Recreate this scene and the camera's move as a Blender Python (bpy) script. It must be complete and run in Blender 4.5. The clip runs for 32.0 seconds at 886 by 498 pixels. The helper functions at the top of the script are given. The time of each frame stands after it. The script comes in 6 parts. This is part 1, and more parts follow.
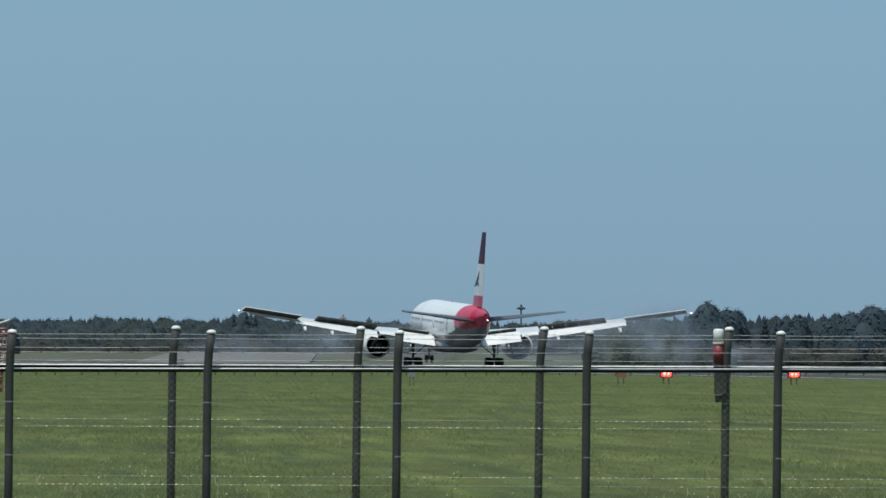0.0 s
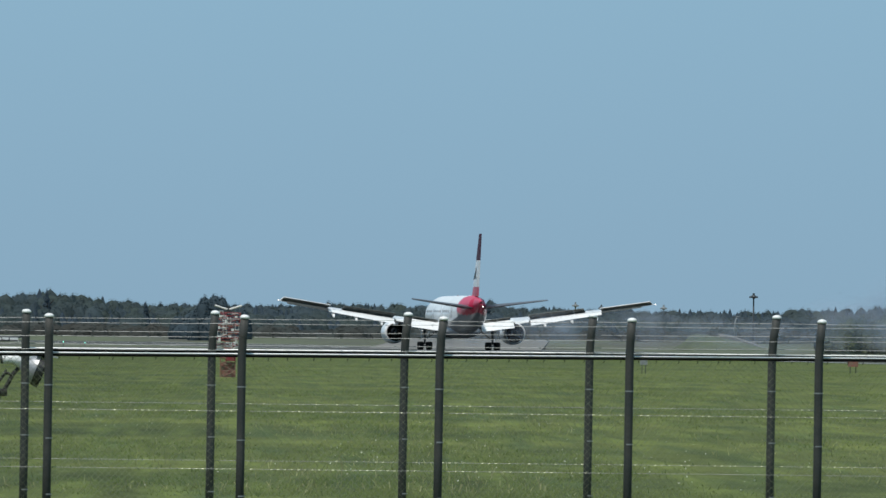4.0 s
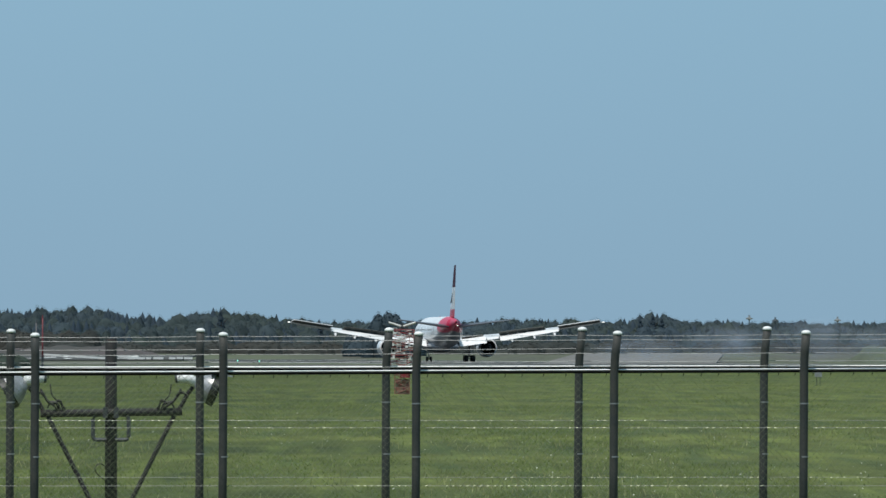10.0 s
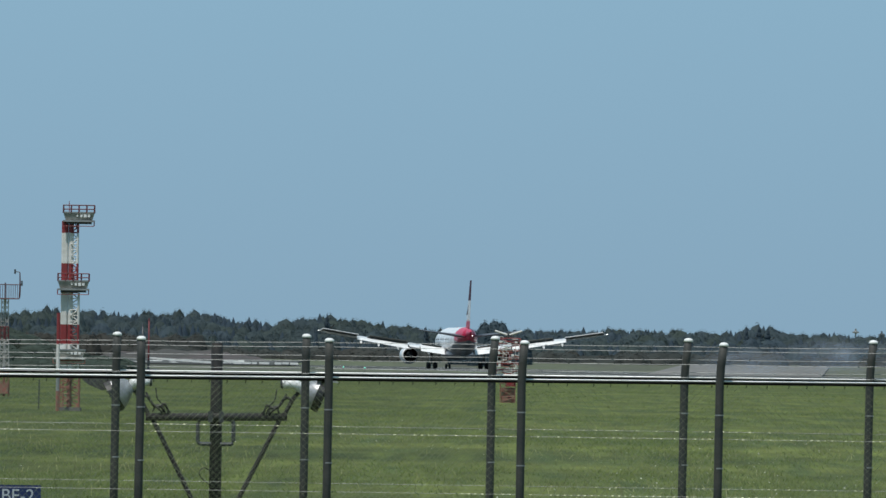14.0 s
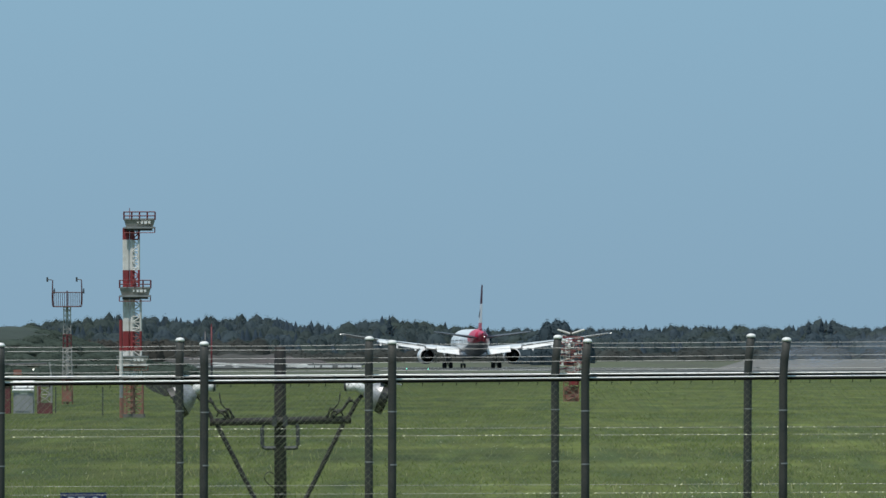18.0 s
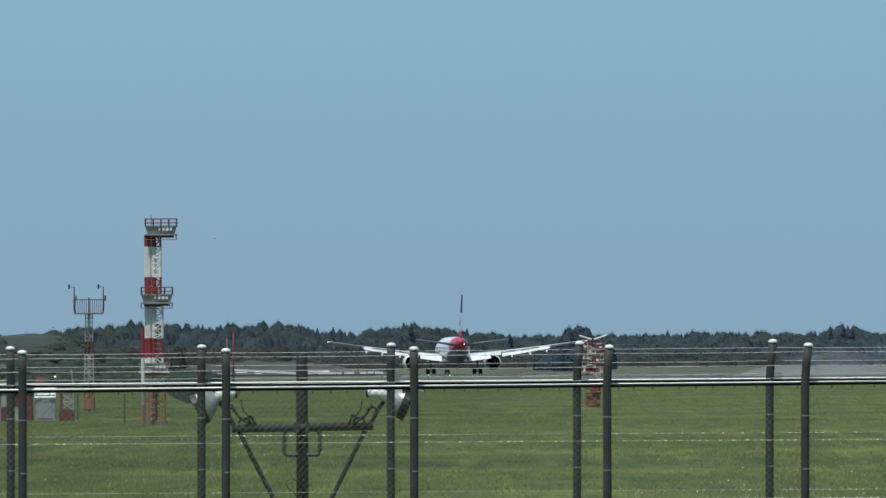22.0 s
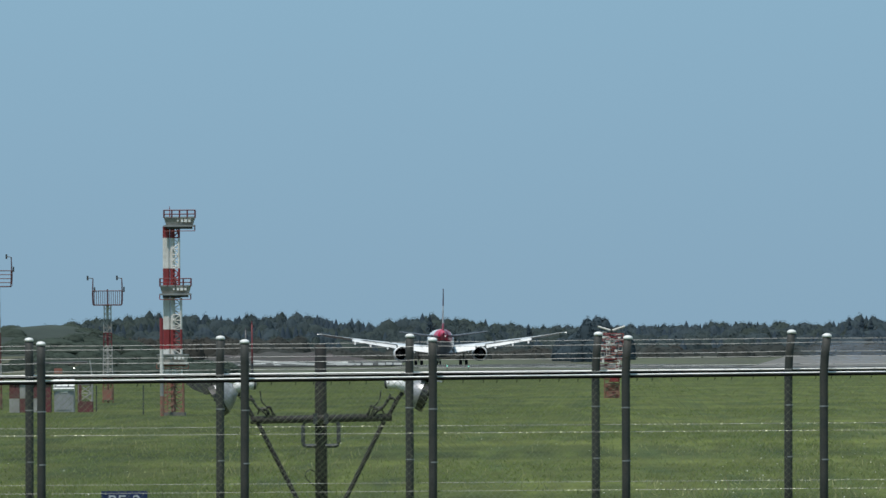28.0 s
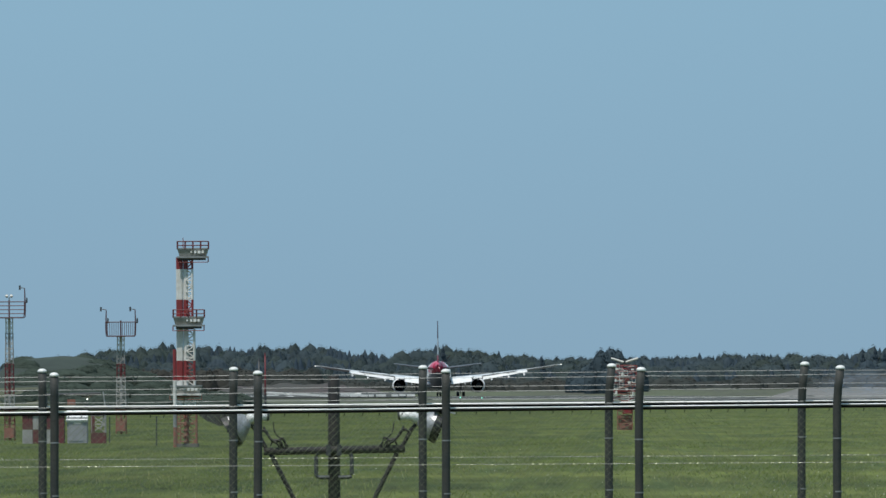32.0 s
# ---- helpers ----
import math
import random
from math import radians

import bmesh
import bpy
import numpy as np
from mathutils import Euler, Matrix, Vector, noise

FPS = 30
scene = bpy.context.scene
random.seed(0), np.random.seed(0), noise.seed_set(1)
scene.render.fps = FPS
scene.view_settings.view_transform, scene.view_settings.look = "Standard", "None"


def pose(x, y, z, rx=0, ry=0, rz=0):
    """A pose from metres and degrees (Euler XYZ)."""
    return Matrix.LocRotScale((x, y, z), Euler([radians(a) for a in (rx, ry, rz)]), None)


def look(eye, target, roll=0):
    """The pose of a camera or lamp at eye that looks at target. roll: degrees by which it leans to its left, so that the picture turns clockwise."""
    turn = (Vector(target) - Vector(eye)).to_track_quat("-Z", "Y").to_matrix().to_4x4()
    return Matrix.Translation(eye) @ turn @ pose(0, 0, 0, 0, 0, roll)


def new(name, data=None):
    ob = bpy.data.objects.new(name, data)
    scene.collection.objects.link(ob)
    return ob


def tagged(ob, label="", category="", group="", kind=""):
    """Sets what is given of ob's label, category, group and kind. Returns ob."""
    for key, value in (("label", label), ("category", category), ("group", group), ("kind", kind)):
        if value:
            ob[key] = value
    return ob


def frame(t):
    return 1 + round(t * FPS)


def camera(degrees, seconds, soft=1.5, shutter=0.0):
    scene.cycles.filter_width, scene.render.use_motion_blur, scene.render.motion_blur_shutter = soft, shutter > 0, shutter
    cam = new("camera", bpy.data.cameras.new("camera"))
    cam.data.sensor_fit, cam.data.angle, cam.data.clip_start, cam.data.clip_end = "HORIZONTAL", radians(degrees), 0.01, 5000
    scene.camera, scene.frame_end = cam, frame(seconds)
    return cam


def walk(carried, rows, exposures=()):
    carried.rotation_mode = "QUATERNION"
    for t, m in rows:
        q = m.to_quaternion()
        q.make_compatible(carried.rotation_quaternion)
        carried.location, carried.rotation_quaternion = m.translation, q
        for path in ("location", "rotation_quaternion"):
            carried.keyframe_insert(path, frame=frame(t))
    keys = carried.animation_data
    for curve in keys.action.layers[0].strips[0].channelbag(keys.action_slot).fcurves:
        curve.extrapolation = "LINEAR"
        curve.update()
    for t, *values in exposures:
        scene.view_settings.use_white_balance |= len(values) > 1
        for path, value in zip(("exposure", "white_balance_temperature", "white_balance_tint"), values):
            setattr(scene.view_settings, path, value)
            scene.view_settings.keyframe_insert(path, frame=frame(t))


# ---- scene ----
# The camera stands still on its legs and swings after the landing aircraft: a very long lens.
# Distances d are metres from the camera; a bearing u (milli-units of 1/18770 rad to the right) and a rise v
# above the horizon give a place: x = d * u / 18770, z = EYE + d * v / 18770.
EYE = 2.3
LENS = 18770.0
cam = camera(4.783, 32.0, soft=1.5)
# seconds, degrees to the right, degrees up, degrees of lean
PAN = [
    (0.0, 2.3846, 0.5482, 0.31), (0.5, 2.1943, 0.5292, 0.28), (1.0, 1.9973, 0.5232, 0.30),
    (1.5, 1.7696, 0.4841, 0.45), (2.0, 1.5910, 0.4365, 0.42), (2.5, 1.5816, 0.4540, 0.36),
    (3.0, 1.4227, 0.4529, 0.54), (3.5, 1.2452, 0.4638, 0.69), (5.5, 0.7458, 0.4775, 0.33),
    (6.0, 0.7254, 0.5085, 0.24), (6.5, 0.5297, 0.5302, 0.25), (7.0, 0.3645, 0.5457, 0.21),
    (7.5, 0.3770, 0.5247, 0.21), (8.0, 0.3556, 0.5207, 0.28), (8.5, 0.2481, 0.5382, 0.32),
    (9.0, 0.1689, 0.5415, 0.30), (9.5, 0.2713, 0.5651, 0.06), (10.0, 0.1930, 0.5476, -0.01),
    (10.5, 0.0717, 0.5603, 0.06), (11.0, 0.0147, 0.5819, 0.02), (11.5, -0.0465, 0.6073, 0.08),
    (12.0, -0.1207, 0.5925, 0.19), (12.5, -0.1746, 0.5846, 0.25), (13.0, -0.2322, 0.5842, 0.47),
    (13.5, -0.2928, 0.5661, 0.72), (14.0, -0.3876, 0.5889, 0.83), (14.5, -0.4832, 0.6018, 0.85),
    (16.5, -0.5891, 0.5943, 0.16), (17.0, -0.6469, 0.5554, -0.09), (17.5, -0.6960, 0.5703, -0.26),
    (18.0, -0.7169, 0.5897, -0.22), (18.5, -0.6695, 0.5895, -0.22), (19.0, -0.7034, 0.5959, -0.17),
    (19.5, -0.7653, 0.5895, -0.14), (20.0, -0.7982, 0.5837, -0.27), (20.5, -0.7935, 0.5761, -0.49),
    (21.0, -0.8019, 0.5860, -0.44), (21.5, -0.7905, 0.6078, -0.41), (22.0, -0.8332, 0.6243, -0.35),
    (22.5, -0.8287, 0.6458, -0.27), (23.0, -0.8393, 0.6107, -0.14), (23.5, -0.8638, 0.5843, -0.22),
    (24.0, -0.8685, 0.5688, -0.35), (24.5, -0.9075, 0.5658, -0.22), (25.0, -0.9638, 0.5661, -0.20),
    (25.5, -0.9749, 0.5566, -0.07), (27.5, -0.9778, 0.5457, -0.27), (28.0, -0.9336, 0.5760, -0.42),
    (28.5, -0.9227, 0.5990, -0.53), (29.0, -0.9236, 0.6198, -0.61), (29.5, -0.9345, 0.6599, -0.53),
    (30.0, -0.9586, 0.6533, -0.36), (30.5, -0.9618, 0.6640, -0.30), (31.0, -0.9764, 0.6872, -0.40),
    (31.5, -0.9807, 0.7159, -0.41), (32.0, -1.0046, 0.7470, -0.35),
]


def aim(yaw, pitch, lean):
    a, b = radians(yaw), radians(pitch)
    way = Vector((math.sin(a) * math.cos(b), math.cos(a) * math.cos(b), math.sin(b)))
    return look((0, 0, EYE), Vector((0, 0, EYE)) + way * 100, lean)


walk(cam, [(t, aim(a, b, c)) for t, a, b, c in PAN], exposures=[(0.0, -0.10), (1.0, -0.10), (2.0, 0.0), (3.0, 0.06), (9.0, 0.06), (13.0, 0.02), (22.0, 0.0), (32.0, 0.02)])


def at(u, v, d):
    """A place from its bearing, its rise over the horizon and its distance."""
    return Vector((d * math.tan(u / LENS), d, EYE + d * v / LENS))


def ground(u, d, z=0.0):
    return Vector((d * math.tan(u / LENS), d, z))


# ---- world and sun ----
SUN_AZ, SUN_EL = radians(212), radians(67)     # high summer sun, from behind the camera and to its left
world = bpy.data.worlds.new("world")
scene.world = world
world.use_nodes = True
wn, wl = world.node_tree.nodes, world.node_tree.links
sky = wn.new("ShaderNodeTexSky")
sky.sky_type, sky.sun_disc = "NISHITA", False
sky.sun_elevation, sky.sun_rotation = SUN_EL, SUN_AZ
sky.altitude, sky.air_density, sky.dust_density, sky.ozone_density = 0, 0.5, 0.0, 6.0
tint = wn.new("ShaderNodeMix")
tint.data_type, tint.blend_type = "RGBA", "MIX"      # even summer haze over the clear sky
tint.inputs[0].default_value = 0.97
# greyer towards the horizon, clearer blue above
way, part_z, height = wn.new("ShaderNodeTexCoord"), wn.new("ShaderNodeSeparateXYZ"), wn.new("ShaderNodeMapRange")
height.inputs[1].default_value, height.inputs[2].default_value = 0.0, 0.035
haze = wn.new("ShaderNodeMix")
haze.data_type, haze.blend_type = "RGBA", "MIX"
haze.inputs[6].default_value = (2.26, 3.66, 4.92, 1)
haze.inputs[7].default_value = (2.48, 4.20, 5.54, 1)
wl.new(way.outputs["Generated"], part_z.inputs[0])
wl.new(part_z.outputs[2], height.inputs[0])
wl.new(height.outputs[0], haze.inputs[0])
wl.new(haze.outputs[2], tint.inputs[7])
wl.new(sky.outputs[0], tint.inputs[6])
wl.new(tint.outputs[2], wn["Background"].inputs[0])
wn["Background"].inputs[1].default_value = 0.10
sun = new("sun", bpy.data.lights.new("sun", "SUN"))
sun.data.energy, sun.data.angle, sun.data.color = 3.6, radians(0.53), (1.0, 0.96, 0.9)
sun.matrix_basis = look((math.sin(SUN_AZ) * math.cos(SUN_EL) * 50, math.cos(SUN_AZ) * math.cos(SUN_EL) * 50, math.sin(SUN_EL) * 50), (0, 0, 0))

# ---- materials ----
def material(name, colour, rough=0.6, metal=0.0, vary=0.25, scale=4.0, fine=40.0, bump=0.15, stretch=(1, 1, 1), second=None, mix=0.5, emit=0.0, obj_random=0.0, spec=0.5, low=0.35, high=0.65, through_light=0.0):
    """Base colour broken at two scales (patches and grain), with fine relief."""
    m = bpy.data.materials.new(name)
    m.use_nodes = True
    n, l = m.node_tree.nodes, m.node_tree.links
    b = n["Principled BSDF"]
    b.inputs["Roughness"].default_value, b.inputs["Metallic"].default_value = rough, metal
    b.inputs["Specular IOR Level"].default_value = spec
    co, mp = n.new("ShaderNodeTexCoord"), n.new("ShaderNodeMapping")
    mp.inputs["Scale"].default_value = stretch
    l.new(co.outputs["Object"], mp.inputs[0])
    big, small = n.new("ShaderNodeTexNoise"), n.new("ShaderNodeTexNoise")
    big.inputs["Scale"].default_value, small.inputs["Scale"].default_value = scale, fine
    big.inputs["Detail"].default_value = 5
    l.new(mp.outputs[0], big.inputs[0]), l.new(mp.outputs[0], small.inputs[0])
    ramp = n.new("ShaderNodeValToRGB")
    dark = tuple(c * (1 - vary) for c in colour)
    ramp.color_ramp.elements[0].position, ramp.color_ramp.elements[1].position = low, high
    ramp.color_ramp.elements[0].color = (*(second or dark), 1)
    ramp.color_ramp.elements[1].color = (*colour, 1)
    l.new(big.outputs[0], ramp.inputs[0])
    grain = n.new("ShaderNodeMix")
    grain.data_type, grain.blend_type = "RGBA", "MULTIPLY"
    g2 = n.new("ShaderNodeMapRange")
    g2.inputs[1].default_value, g2.inputs[2].default_value = 0.3, 0.7
    g2.inputs[3].default_value, g2.inputs[4].default_value = 1 - vary, 1 + vary * 0.6
    l.new(small.outputs[0], g2.inputs[0])
    grain.inputs[0].default_value = mix
    l.new(ramp.outputs[0], grain.inputs[6]), l.new(g2.outputs[0], grain.inputs[7])
    out = grain.outputs[2]
    if obj_random:
        info, hsv, mr = n.new("ShaderNodeNewGeometry"), n.new("ShaderNodeHueSaturation"), n.new("ShaderNodeMapRange")
        mr.inputs[3].default_value, mr.inputs[4].default_value = 1 - obj_random, 1 + obj_random
        l.new(info.outputs["Random Per Island"], mr.inputs[0])
        l.new(mr.outputs[0], hsv.inputs["Value"])
        l.new(out, hsv.inputs["Color"])
        out = hsv.outputs[0]
    l.new(out, b.inputs["Base Color"])
    if bump:
        bp = n.new("ShaderNodeBump")
        bp.inputs["Strength"].default_value = bump
        bp.inputs["Distance"].default_value = 0.02
        l.new(small.outputs[0], bp.inputs["Height"]), l.new(bp.outputs[0], b.inputs["Normal"])
    if through_light:                       # thin leaves let part of the light through
        t, mx = n.new("ShaderNodeBsdfTranslucent"), n.new("ShaderNodeMixShader")
        mx.inputs[0].default_value = through_light
        l.new(out, t.inputs[0])
        l.new(b.outputs[0], mx.inputs[1]), l.new(t.outputs[0], mx.inputs[2])
        l.new(mx.outputs[0], n["Material Output"].inputs[0])
    if emit:
        b.inputs["Emission Color"].default_value = (*colour, 1)
        b.inputs["Emission Strength"].default_value = emit
    return m


M = {
    "post": material("weathered_grey_green_steel", (0.040, 0.044, 0.043), 0.65, 0.0, 0.35, 6, 60, second=(0.054, 0.054, 0.049), spec=0.3),
    "cap": material("white_painted_cap", (0.8, 0.8, 0.78), 0.4, 0, 0.12, 20, 90),
    "rail": material("sunlit_rail_pipe", (0.92, 0.91, 0.89), 0.45, 0.45, 0.12, 5, 70, bump=0.05),
    "wire": material("galvanised_wire", (0.30, 0.31, 0.31), 0.5, 0.5, 0.2, 9, 90, bump=0),
    "mesh": material("green_grey_chain_link", (0.20, 0.23, 0.135), 0.6, 0.0, 0.2, 9, 90, bump=0),
    # black for the tie wires and for the shade painted below the rails
    "tie": material("black_tie_and_rail_shade", (0.010, 0.010, 0.010), 0.9, 0.0, 0.2, 9, 90, bump=0, spec=0.05),
    "mast": material("dark_steel_mast", (0.026, 0.026, 0.027), 0.7, 0.0, 0.4, 7, 60, second=(0.036, 0.032, 0.030), spec=0.3),
    "lamp": material("spun_aluminium", (0.44, 0.44, 0.45), 0.4, 0.4, 0.35, 9, 50, bump=0.1),
    "lampdark": material("dark_cast_metal", (0.07, 0.075, 0.08), 0.5, 0.3, 0.3, 6, 50),
    "lens": material("dark_glass", (0.012, 0.013, 0.015), 0.35, 0, 0.2, 6, 50, bump=0),
    "cable": material("black_cable", (0.015, 0.015, 0.015), 0.6, 0, 0.2, 6, 50),
    "red": material("faded_signal_red_paint", (0.28, 0.028, 0.032), 0.5, 0, 0.35, 3, 40, second=(0.20, 0.034, 0.036)),
    "white": material("weathered_white_paint", (0.74, 0.73, 0.70), 0.5, 0, 0.22, 3, 40, second=(0.55, 0.53, 0.49)),
    "rust": material("rusty_red_steel", (0.30, 0.115, 0.09), 0.75, 0.1, 0.45, 4, 40, second=(0.24, 0.13, 0.10)),
    "grey": material("grey_painted_steel", (0.30, 0.31, 0.31), 0.5, 0.2, 0.25, 4, 40),
    "box": material("light_grey_cabinet_paint", (0.32, 0.325, 0.34), 0.4, 0.1, 0.15, 3, 40),
    "blue": material("navy_enamel_sign", (0.012, 0.025, 0.10), 0.35, 0, 0.2, 6, 50, bump=0.03),
    "letter": material("off_white_letter", (0.46, 0.50, 0.56), 0.5, 0, 0.15, 9, 60, bump=0),
    "oldred": material("dull_maroon_panel", (0.145, 0.034, 0.040), 0.7, 0, 0.4, 2, 30, second=(0.10, 0.04, 0.042)),
    "oldwhite": material("grey_white_panel", (0.36, 0.36, 0.35), 0.7, 0, 0.35, 2, 30, second=(0.27, 0.26, 0.25)),
    "tray": material("dirty_buff_tray_paint", (0.38, 0.365, 0.33), 0.6, 0, 0.35, 3, 40, second=(0.25, 0.23, 0.20)),
    "redlight": material("lit_red_lens", (1.0, 0.03, 0.02), 0.3, 0, 0.0, 3, 20, bump=0, emit=11),
    "whitelight": material("lit_white_lens", (1.0, 0.97, 0.9), 0.3, 0, 0.0, 3, 20, bump=0, emit=3),
    "greenlight": material("lit_green_lens", (0.3, 1.0, 0.75), 0.3, 0, 0.0, 3, 20, bump=0, emit=0.5),
    "skin": material("white_aircraft_paint", (0.80, 0.81, 0.82), 0.25, 0, 0.06, 0.3, 3, bump=0.02),
    # grey belly paint, darkened to carry the shade under the fuselage
    "belly": material("shade_darkened_grey_paint", (0.30, 0.31, 0.34), 0.3, 0, 0.15, 0.4, 3, bump=0.03),
    "door": material("off_white_door_paint", (0.66, 0.67, 0.69), 0.3, 0, 0.08, 0.4, 3, bump=0.02),
    "wing": material("light_grey_wing_skin", (0.66, 0.67, 0.68), 0.32, 0.1, 0.14, 0.5, 4, bump=0.03),
    "flap": material("white_flap_panel", (0.78, 0.78, 0.77), 0.35, 0, 0.1, 0.7, 4, bump=0.03),
    # shade on the undersides of the raised panels, painted in as dark grey
    "spoiler": material("shade_dark_panel_underside", (0.085, 0.09, 0.08), 0.6, 0, 0.25, 0.8, 5),
    "tailred": material("glossy_red_tail_paint", (0.58, 0.018, 0.072), 0.3, 0, 0.1, 0.4, 3, bump=0.02),
    # the tail's red again, darkened to put shade on the fin's top
    "shadedred": material("shaded_red_fin_paint", (0.072, 0.009, 0.030), 0.5, 0, 0.1, 0.4, 3, bump=0.02, spec=0.2),
    # tailplane grey, darkened to stand for the shade on its underside
    "tailgrey": material("shade_darkened_tailplane_paint", (0.10, 0.11, 0.13), 0.45, 0, 0.2, 0.8, 5),
    "darkred": material("dull_dark_red_paint", (0.15, 0.022, 0.030), 0.6, 0, 0.3, 3, 40),
    "maroon": material("dull_maroon_tube", (0.12, 0.05, 0.055), 0.6, 0.1, 0.3, 4, 40),
    "glint": material("painted_wire_glint", (0.74, 0.76, 0.56), 0.4, 0.2, 0.15, 9, 60, bump=0),
    "mound": material("grassy_mound", (0.074, 0.090, 0.038), 0.95, 0, 0.3, 0.04, 0.6, second=(0.056, 0.066, 0.032)),
    "black": material("black_paint", (0.012, 0.012, 0.014), 0.4, 0, 0.2, 2, 10),
    "tyre": material("black_tyre_rubber", (0.018, 0.018, 0.018), 0.85, 0, 0.3, 3, 20),
    "strut": material("grey_gear_strut", (0.12, 0.125, 0.13), 0.4, 0.3, 0.2, 3, 20),
    "duct": material("dark_engine_duct", (0.035, 0.036, 0.04), 0.55, 0.5, 0.3, 2, 12),
    "asphalt": material("worn_runway_asphalt", (0.090, 0.092, 0.088), 0.9, 0, 0.3, 0.02, 0.6, second=(0.060, 0.062, 0.058), stretch=(1, 0.25, 1), spec=0.1),
    "concrete": material("pale_concrete", (0.185, 0.178, 0.172), 0.9, 0, 0.25, 0.03, 0.6, second=(0.145, 0.142, 0.13), stretch=(1, 0.12, 1), spec=0.1),
    "mark": material("white_runway_marking", (0.75, 0.75, 0.72), 0.7, 0, 0.2, 0.1, 2, bump=0),
    "brown": material("rough_olive_meadow", (0.080, 0.092, 0.045), 0.95, 0, 0.35, 0.03, 0.6, second=(0.062, 0.060, 0.041), stretch=(1, 0.12, 1), low=0.42, high=0.58),
    "earth": material("bare_reddish_earth", (0.066, 0.049, 0.045), 0.95, 0, 0.4, 0.05, 0.6, second=(0.034, 0.036, 0.024), stretch=(1, 0.15, 1)),
    "bark": material("dark_bark", (0.05, 0.04, 0.03), 0.9, 0, 0.4, 1, 10),
    # distance haze is mixed into these foliage colours, paler and bluer
    "conifer": material("haze_tinted_conifer_needles", (0.086, 0.122, 0.158), 0.9, 0, 0.2, 0.022, 0.1, second=(0.074, 0.104, 0.124), obj_random=0.07, bump=0, spec=0.1, through_light=0.5),
    "broad": material("haze_tinted_broad_leaves", (0.087, 0.120, 0.144), 0.9, 0, 0.2, 0.022, 0.1, second=(0.086, 0.112, 0.102), obj_random=0.07, bump=0, spec=0.1, through_light=0.5),
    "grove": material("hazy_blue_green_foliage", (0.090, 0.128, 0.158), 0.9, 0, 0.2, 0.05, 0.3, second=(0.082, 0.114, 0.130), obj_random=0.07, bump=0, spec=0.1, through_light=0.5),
    "shrub": material("haze_tinted_scrub", (0.084, 0.098, 0.094), 0.9, 0, 0.3, 0.012, 0.1, second=(0.092, 0.090, 0.080), obj_random=0.12, bump=0, spec=0.1, through_light=0.5),
    "bush": material("dark_green_bushes", (0.078, 0.102, 0.082), 0.9, 0, 0.3, 0.1, 1.0, second=(0.062, 0.082, 0.068), obj_random=0.1, bump=0, spec=0.1, through_light=0.4),
    "blade": material("grass_blades", (0.185, 0.222, 0.082), 0.8, 0, 0.25, 0.05, 1.0, second=(0.150, 0.195, 0.070), obj_random=0.18, bump=0, spec=0.15, through_light=0.6),
    "flower": material("tiny_white_flowers", (0.7, 0.7, 0.6), 0.8, 0, 0.1, 1, 10, bump=0),
    "straw": material("dry_seed_stalks", (0.34, 0.33, 0.18), 0.85, 0, 0.25, 0.1, 1.2, second=(0.22, 0.24, 0.10), obj_random=0.3, bump=0, spec=0.1, through_light=0.4),
    "bank": material("rough_green_bank", (0.036, 0.050, 0.033), 0.95, 0, 0.4, 0.06, 0.5, second=(0.026, 0.036, 0.026), stretch=(1, 0.3, 2.5), low=0.42, high=0.58),
    "young": material("pale_young_foliage", (0.14, 0.17, 0.10), 0.85, 0, 0.3, 0.1, 1.2, second=(0.12, 0.145, 0.09), obj_random=0.15, bump=0, spec=0.1, through_light=0.5),
    "redcore": material("hot_lamp_filament", (1.0, 0.62, 0.55), 0.3, 0, 0.0, 3, 20, bump=0, emit=5),
    "bird": material("black_feathers", (0.015, 0.015, 0.017), 0.7, 0, 0.2, 3, 30),
}


